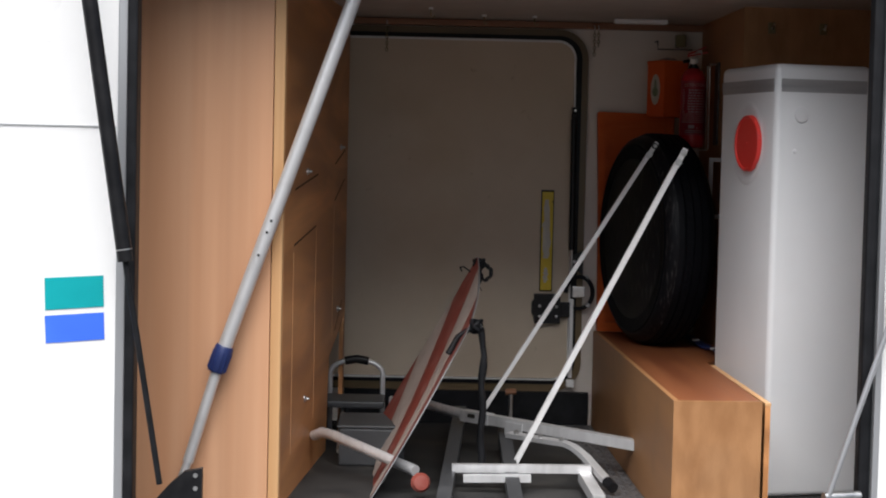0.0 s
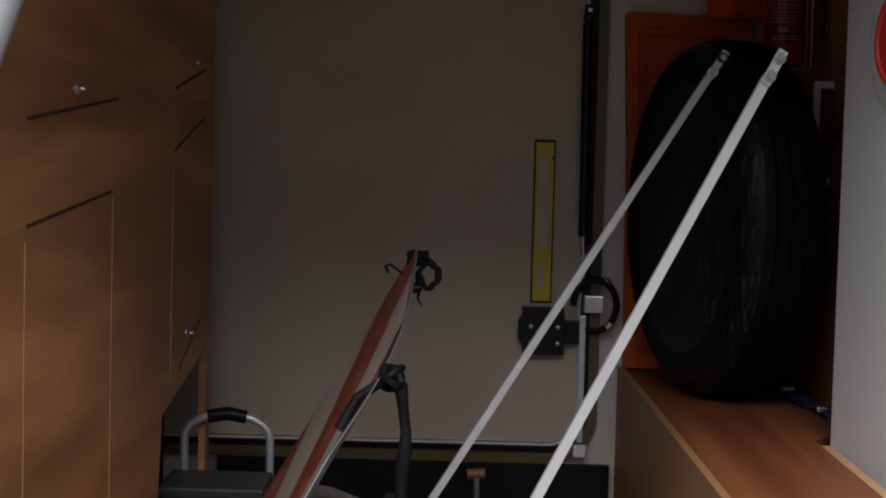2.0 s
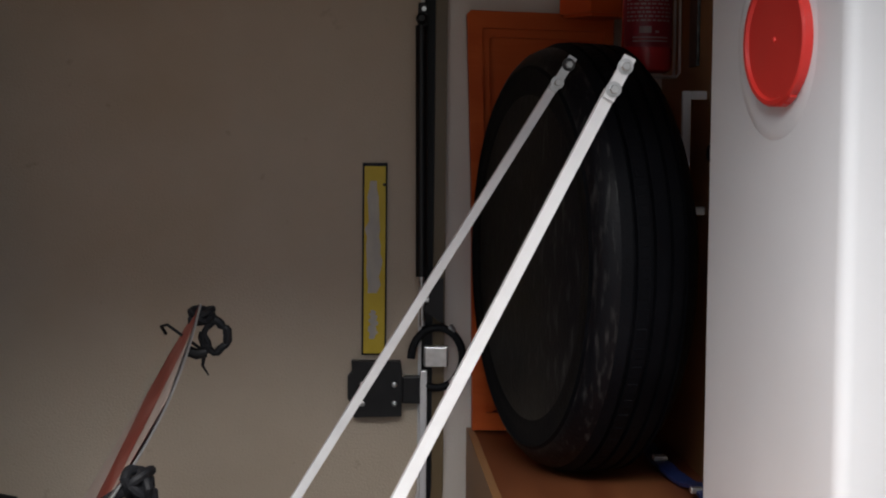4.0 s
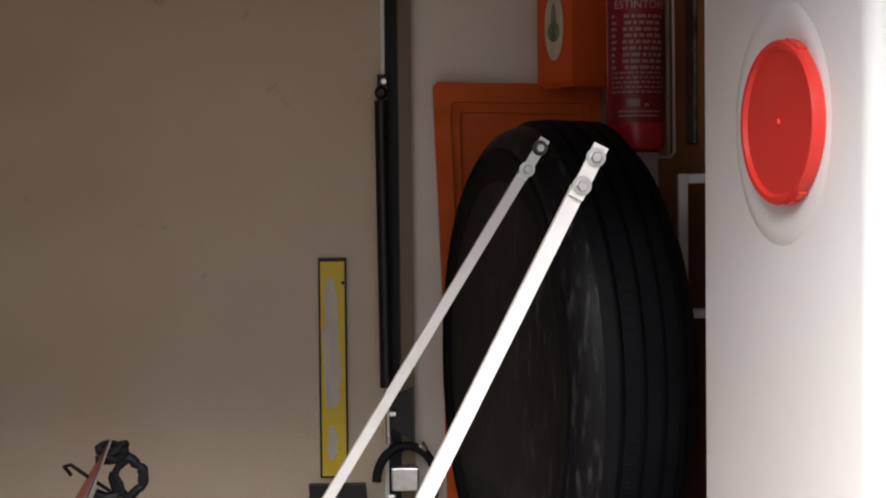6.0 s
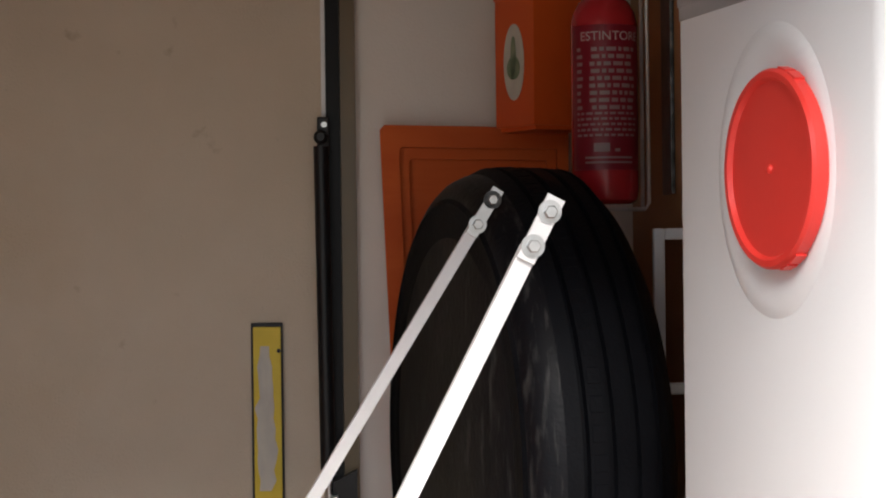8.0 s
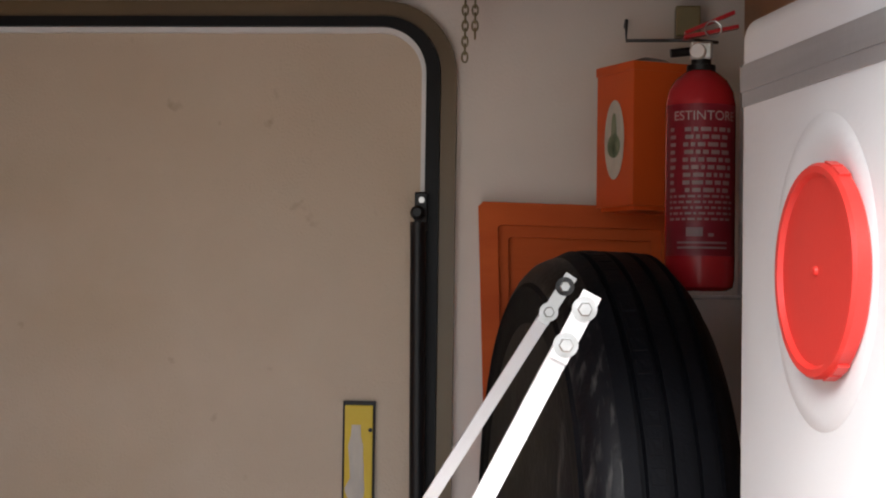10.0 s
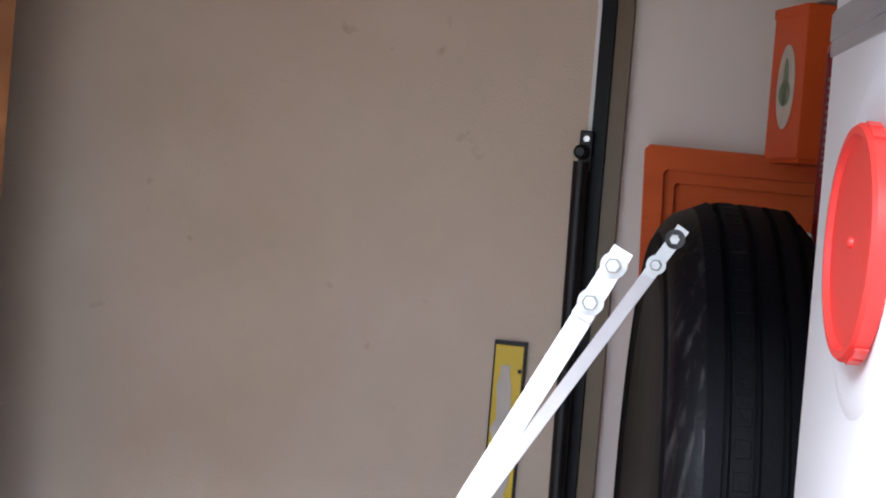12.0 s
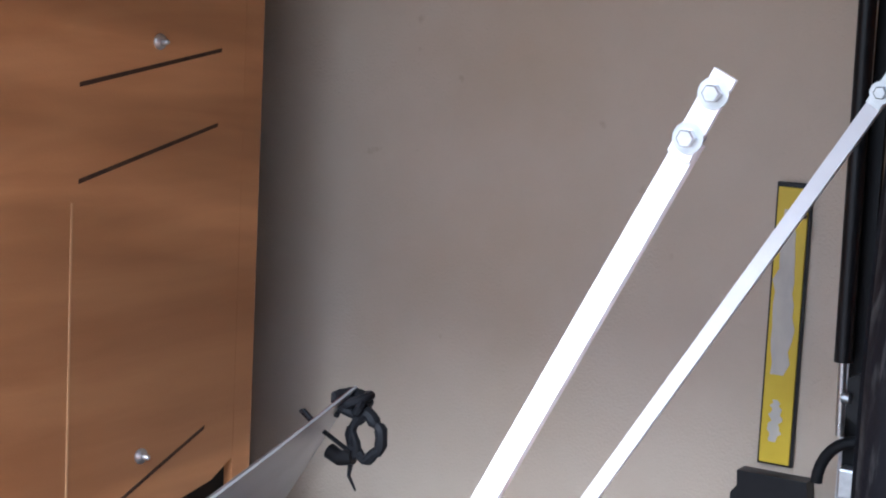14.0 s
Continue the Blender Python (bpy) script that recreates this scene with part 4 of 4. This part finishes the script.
def cord_knot():
    t = thing("bungee_cord", "knotted black cord looped round the sign's corner", "cord", -0.19, 1.65, 0.74)
    c = Vector((-0.211, 1.648, 0.802))
    rnd = random.Random(5)
    knot = [c + 0.8 * Vector((0.018 * math.cos(a * 2.3), 0.014 * math.sin(a * 3.1), 0.012 * math.sin(a * 1.7))) for a in [i * 0.22 for i in range(46)]]
    part("knot", tube(knot, 0.0046, 8), M_RUBBER, t, smooth=True)
    loop = [c + 0.8 * Vector((0.022 + 0.021 * math.cos(a), -0.004, -0.033 + 0.025 * math.sin(a) + 0.003 * math.sin(5 * a))) for a in [radians(130 - 14 * i) for i in range(24)]]
    part("loop", tube(loop, 0.0052, 8, radii=[0.0054 + rnd.uniform(-0.0012, 0.0012) for _ in loop]), M_RUBBER, t, smooth=True)
    strand = [c + 0.8 * Vector((0.008 + 0.004 * math.sin(i), -0.006, -0.006 * i)) for i in range(11)]
    part("strand", tube(strand, 0.0042, 8), M_RUBBER, t, smooth=True)
    wire = [c + 0.8 * Vector((-0.004, -0.004, -0.052)), c + 0.8 * Vector((-0.03, -0.02, -0.03)), c + 0.8 * Vector((-0.055, -0.02, -0.012)), c + 0.8 * Vector((-0.066, -0.01, -0.016)), c + 0.8 * Vector((-0.06, 0.004, -0.03))]
    part("wire_loop", tube(wire, 0.0022, 8), M_RUBBER, t, smooth=True)
    part("clip", tube([c + 0.8 * Vector((-0.024, -0.01, -0.056)), c + 0.8 * Vector((-0.008, -0.01, -0.062)), c + 0.8 * Vector((0.008, -0.008, -0.058))], 0.0075, 10), M_BLACKP, t, "worn black clip", smooth=True)
    tail = [c + 0.8 * Vector((0.004, -0.006, -0.066)), c + 0.8 * Vector((0.002, -0.006, -0.082)), c + 0.8 * Vector((0.012, -0.006, -0.098))]
    part("frayed_tail", tube(tail, 0.002, 6, radii=[0.003, 0.002, 0.001]), M_RUBBER, t, smooth=True)
    t2 = thing("bungee_cord", "black rubber cord hanging from the sign's lower tie", "cord", -0.245, 1.62, 0.62)
    c2 = SIGN(0.33, 0.0) + Vector((0.012, -0.006, -0.004))
    down = [SIGN(0.342, 0.062, -0.011), SIGN(0.336, 0.03, -0.012), c2 + Vector((0.0, -0.004, 0.0)), c2 + Vector((0.014, -0.004, -0.012)), c2 + Vector((0.019, -0.006, -0.05))]
    down += [c2 + Vector((0.020 + 0.003 * math.sin(i * 1.3), -0.008 - 0.002 * i, -0.05 - 0.027 * i)) for i in range(1, 13)]
    lump = [c2 + Vector((0.013 * math.cos(a * 2.1) + 0.002, 0.012 * math.sin(a * 2.9) - 0.004, 0.015 * math.sin(a * 1.6) - 0.004)) for a in [i * 0.22 for i in range(42)]]
    part("knot", tube(lump, 0.0055, 8), M_RUBBER, t2, smooth=True)
    part("cord", tube(down, 0.0085, 10, radii=[0.0086 + rnd.uniform(-0.0018, 0.0018) for _ in down]), M_RUBBER, t2, smooth=True)


cord_knot()


# ---- folded carrier frame and other gear on the floor ----
def carrier():
    t = thing("bike_carrier", "folded aluminium carrier frame lying on the floor", "carrier frame", -0.05, 1.4, FLOOR)
    a, b, c = Vector((-0.381, 1.75, 0.390)), Vector((-0.208, 1.60, 0.374)), Vector((0.222, 1.20, 0.366))
    u = (c - b).normalized()
    part("tube", tube([a + Vector((-0.05, 0.02, -0.055)), a + Vector((-0.025, 0.01, -0.010)), a, a + Vector((0.03, -0.02, 0.0)), (a + b) / 2, b], 0.0135, 12), M_ALU, t, smooth=True)
    part("rail", bar(b + u * 0.03, c, 0.027, 0.027, (0, 0, 1)), M_ALU, t, "square aluminium rail", bevel=0.003)
    part("end_plug", bar(c, c + u * 0.004, 0.024, 0.024, (0, 0, 1)), M_GREYP, t)
    part("joint", bar(b - u * 0.05, b + u * 0.05, 0.031, 0.031, (0, 0, 1)), M_ALU, t, bevel=0.003)
    part("slot", bar(b - u * 0.022, b + u * 0.004, 0.012, 0.035, (0, -1, 0.2)), M_DARK, t)
    part("hinge_plate", bar(b + u * 0.10 + Vector((0, -0.02, -0.012)), b + u * 0.16 + Vector((0, -0.02, -0.012)), 0.004, 0.034, (0, 0, 1)), M_ALU, t, bevel=0.001)
    leg = [Vector((-0.129, 1.45, 0.352)), Vector((0.009, 1.30, 0.356)), Vector((0.030, 1.26, 0.352)), Vector((0.053, 1.19, 0.340)), Vector((0.092, 1.05, 0.305))]
    bm = bmesh.new()
    for p, q in zip(leg, leg[1:]):
        bar(p, q, 0.026, 0.012, (0.3, -0.5, 1), bm)
    part("swing_leg", bm, M_ALU, t, bevel=0.0015)
    part("foot", tube([leg[-1], leg[-1] + Vector((0.012, -0.03, -0.010))], 0.014, 10), M_BLACKP, t, smooth=True)
    for k in (0.12, 0.55, 0.92):
        q = leg[0].lerp(leg[1], k) + Vector((0.002, -0.006, 0.008))
        part("bolt", lathe([(0.0075, 0), (0.0075, 0.004)], q, (0.2, -0.6, 0.8), 6), M_ZINC, t)
    part("cross_rail", bar((-0.291, 1.10, 0.323), (0.057, 1.10, 0.326), 0.020, 0.020, (0, 0, 1)), M_ALU, t, bevel=0.003)
    part("cross_rail", bar((-0.264, 1.05, 0.307), (-0.097, 1.05, 0.310), 0.018, 0.018, (0, 0, 1)), M_ALU, t, bevel=0.003)
    part("floor_rail", bar((-0.245, 1.90, 0.345), (-0.318, 0.82, 0.287), 0.034, 0.03, (0, 0, 1)), M_GREYP, t, "dark grey floor rail", bevel=0.003)
    part("floor_rail", bar((-0.132, 1.60, 0.330), (-0.148, 0.82, 0.287), 0.034, 0.03, (0, 0, 1)), M_GREYP, t, "dark grey floor rail", bevel=0.003)
    part("floor_rail", bar((0.040, 1.10, 0.308), (0.055, 0.90, 0.287), 0.03, 0.026, (0, 0, 1)), M_ALU, t, bevel=0.003)
    part("peg", tube([(-0.102, 1.80, FLOOR), (-0.102, 1.80, 0.418)], 0.006, 10), M_ZINC, t, smooth=True)
    part("peg_head", tube([(-0.118, 1.80, 0.418), (-0.088, 1.80, 0.420)], 0.009, 10), M_COPPER, t, smooth=True)
    part("swivel_tube", tube([(-0.648, 1.31, 0.362), (-0.625, 1.29, 0.375), (-0.594, 1.25, 0.374), (-0.383, 1.0, 0.333)], 0.0135, 12), M_ALU, t, smooth=True)
    part("red_knob", lathe([(0.006, 0), (0.021, 0.002), (0.024, 0.012), (0.018, 0.022), (0.006, 0.024)], (-0.373, 0.97, 0.310), (0.2, -0.9, 0.15), 20), M_REDPAINT, t, "dull red plastic knob", smooth=True)
    return t


def step_stool():
    t = thing("step_stool", "folded step stool with tubular handle and black grip", "step stool", -0.56, 1.9, FLOOR)
    pts = [(-0.634, 1.95, FLOOR + 0.002), (-0.634, 1.95, 0.45)] + [(-0.556 + 0.078 * math.cos(radians(a)), 1.95, 0.445 + 0.042 * math.sin(radians(a))) for a in range(170, -1, -17)] + [(-0.476, 1.95, FLOOR + 0.002)]
    part("handle", tube(pts, 0.0075, 12), M_ALU, t, smooth=True)
    part("grip", tube([(-0.591, 1.95, 0.482), (-0.556, 1.95, 0.4885), (-0.521, 1.95, 0.482)], 0.0125, 14), M_BLACKP, t, "black foam grip", smooth=True)
    part("step", box(-0.655, -0.47, 1.78, 1.94, 0.365, 0.385), M_GREYP, t, "grey plastic tread", bevel=0.005)
    part("step", box(-0.595, -0.44, 1.55, 1.72, 0.345, 0.358), M_GREYP, t, "grey plastic tread", bevel=0.005)
    for x in (-0.59, -0.45):
        part("leg", tube([(x, 1.93, 0.375), (x, 1.56, FLOOR + 0.009)], 0.008, 10), M_ALU, t, smooth=True)


def toolbox():
    t = thing("storage_crate", "dark grey plastic crate beside the partition", "crate", -0.45, 1.3, FLOOR)
    part("body", box(-0.585, -0.41, 1.38, 1.60, FLOOR + 0.001, 0.372), M_GREYP, t, bevel=0.006)
    part("lid", box(-0.59, -0.405, 1.375, 1.605, 0.3725, 0.380), M_GREYP, t, bevel=0.003)


def chequer():
    t = thing("chequer_plate", "dirty chequer plate strip along the shelf", "floor plate", 0.14, 1.5, FLOOR)
    part("sheet", prism([(0.070, 2.12), (0.080, 0.62), (0.183, 0.62), (0.170, 2.12)], "z", FLOOR + 0.001, FLOOR + 0.004), M_PLATE, t)
    bm = bmesh.new()
    bar((-0.009, 0, 0), (0.009, 0, 0), 0.005, 0.002, (0, 0, 1), bm)
    me = bpy.data.meshes.new("tread_bar")
    bm.to_mesh(me)
    bm.free()
    me.materials.append(M_PLATE)
    for j in range(46):
        y = 0.64 + 0.032 * j
        for i in range(4):
            x = 0.086 + 0.024 * i + (2.12 - y) * 0.008
            o = new("tread_bar", me)
            o.matrix_world = Matrix.Translation((x, y + (0.016 if i % 2 else 0), FLOOR + 0.005)) @ Matrix.Rotation(radians(45 if (i + j) % 2 else -45), 4, "Z")
            o.parent = t
            o.matrix_parent_inverse = t.matrix_world.inverted()


carrier()
step_stool()
toolbox()
chequer()


# ---- outside, on the hatch frame ----
def hatch_strut():
    t = thing("gas_strut", "long black gas strut holding the hatch open", "gas strut", -0.9, 0.6, 0.36)
    a, b, c = Vector((-1.107, 0.39, 1.64)), Vector((-0.994, 0.40, 0.869)), Vector((-0.921, 0.42, 0.404))
    part("cylinder", tube([a, b + (a - b) * 0.03, b], 0.0165, 18), M_BLACKP, t, smooth=True)
    part("ring", tube([b + (a - b) * 0.030, b + (a - b) * 0.033], 0.0172, 18), M_ZINC, t)
    part("rod", tube([b, c], 0.0065, 12), M_RUBBER, t, "dark steel rod", smooth=True)
    part("end_bracket", prism([(-0.945, 0.35), (-0.842, 0.35), (-0.842, 0.423), (-0.880, 0.416), (-0.911, 0.388)], "y", 0.499, 0.5185), M_BLACKP, t, bevel=0.003)
    for x, z in ((-0.856, 0.408), (-0.856, 0.380)):
        part("screw", lathe([(0.005, 0), (0.005, 0.002)], (x, 0.499, z), (0, -1, 0), 12), M_ZINC, t)
    t = thing("gas_strut", "thin grey gas strut rod on the hatch frame", "gas strut", 0.48, 0.58, 0.36)
    part("rod", tube([(0.520, 0.575, 0.37), (0.645, 0.56, 0.78)], 0.0065, 12), M_GREYEDGE, t, smooth=True)
    part("cylinder", tube([(0.645, 0.56, 0.78), (0.86, 0.53, 1.55)], 0.0165, 16), M_BLACKP, t, smooth=True)
    part("end_joint", tube([(0.510, 0.575, 0.37), (0.596, 0.60, 0.37)], 0.011, 12), M_ZINC, t, smooth=True)


def pole():
    t = thing("telescopic_pole", "silver telescopic awning pole with dark blue lock collar", "pole", -0.84, 0.66, 0.37)
    low, col, top_ = Vector((-0.908, 0.78, 0.385)), Vector((-0.836, 0.78, 0.628)), Vector((-0.528, 0.78, 1.505))
    d = (top_ - col).normalized()
    part("inner_tube", tube([low, col], 0.0125, 16), M_POLE, t, smooth=True)
    part("outer_tube", tube([col, top_], 0.0165, 18), M_POLE, t, smooth=True)
    collar = part("collar", lathe([(0.0195, 0), (0.0208, 0.004), (0.0218, 0.058), (0.0195, 0.063)], col - d * 0.035, d, 24), M_BLUE, t, "dark blue ribbed collar", smooth=True)
    a = d.cross(Vector((0, 1, 0))).normalized()
    b = d.cross(a)
    for i in range(14):
        q = col - d * 0.03 + 0.0214 * (math.cos(i * math.pi / 7) * a + math.sin(i * math.pi / 7) * b)
        part("rib", tube([q, q + d * 0.045], 0.0018, 6), M_BLUE, collar)
    part("foot", tube([low - d * 0.045, low], 0.010, 12), M_POLE, t, smooth=True)
    # dark discs stand in for the shaded button holes in the tube
    for k in (0.27, 0.33, 0.36):
        q = col.lerp(top_, k) + Vector((0, -0.0158, 0))
        part("spring_button", lathe([(0.0035, 0), (0.003, 0.002)], q, (0, -1, 0), 12), M_TARN, t, smooth=True)


def stickers():
    for corners, m, l in ((((-1.174, 0.757), (-1.051, 0.767), (-1.053, 0.833), (-1.176, 0.825)), M_TEAL, "teal vinyl rectangle on the white coachwork"),
                          (((-1.172, 0.687), (-1.049, 0.698), (-1.051, 0.755), (-1.175, 0.745)), M_AZURE, "blue vinyl rectangle on the white coachwork")):
        t = thing("vinyl_sticker", l, "sticker", -1.11, 0.48, corners[0][1])
        part("film", prism(corners, "y", 0.4785, 0.4797), m, t)


hatch_strut()
pole()
stickers()
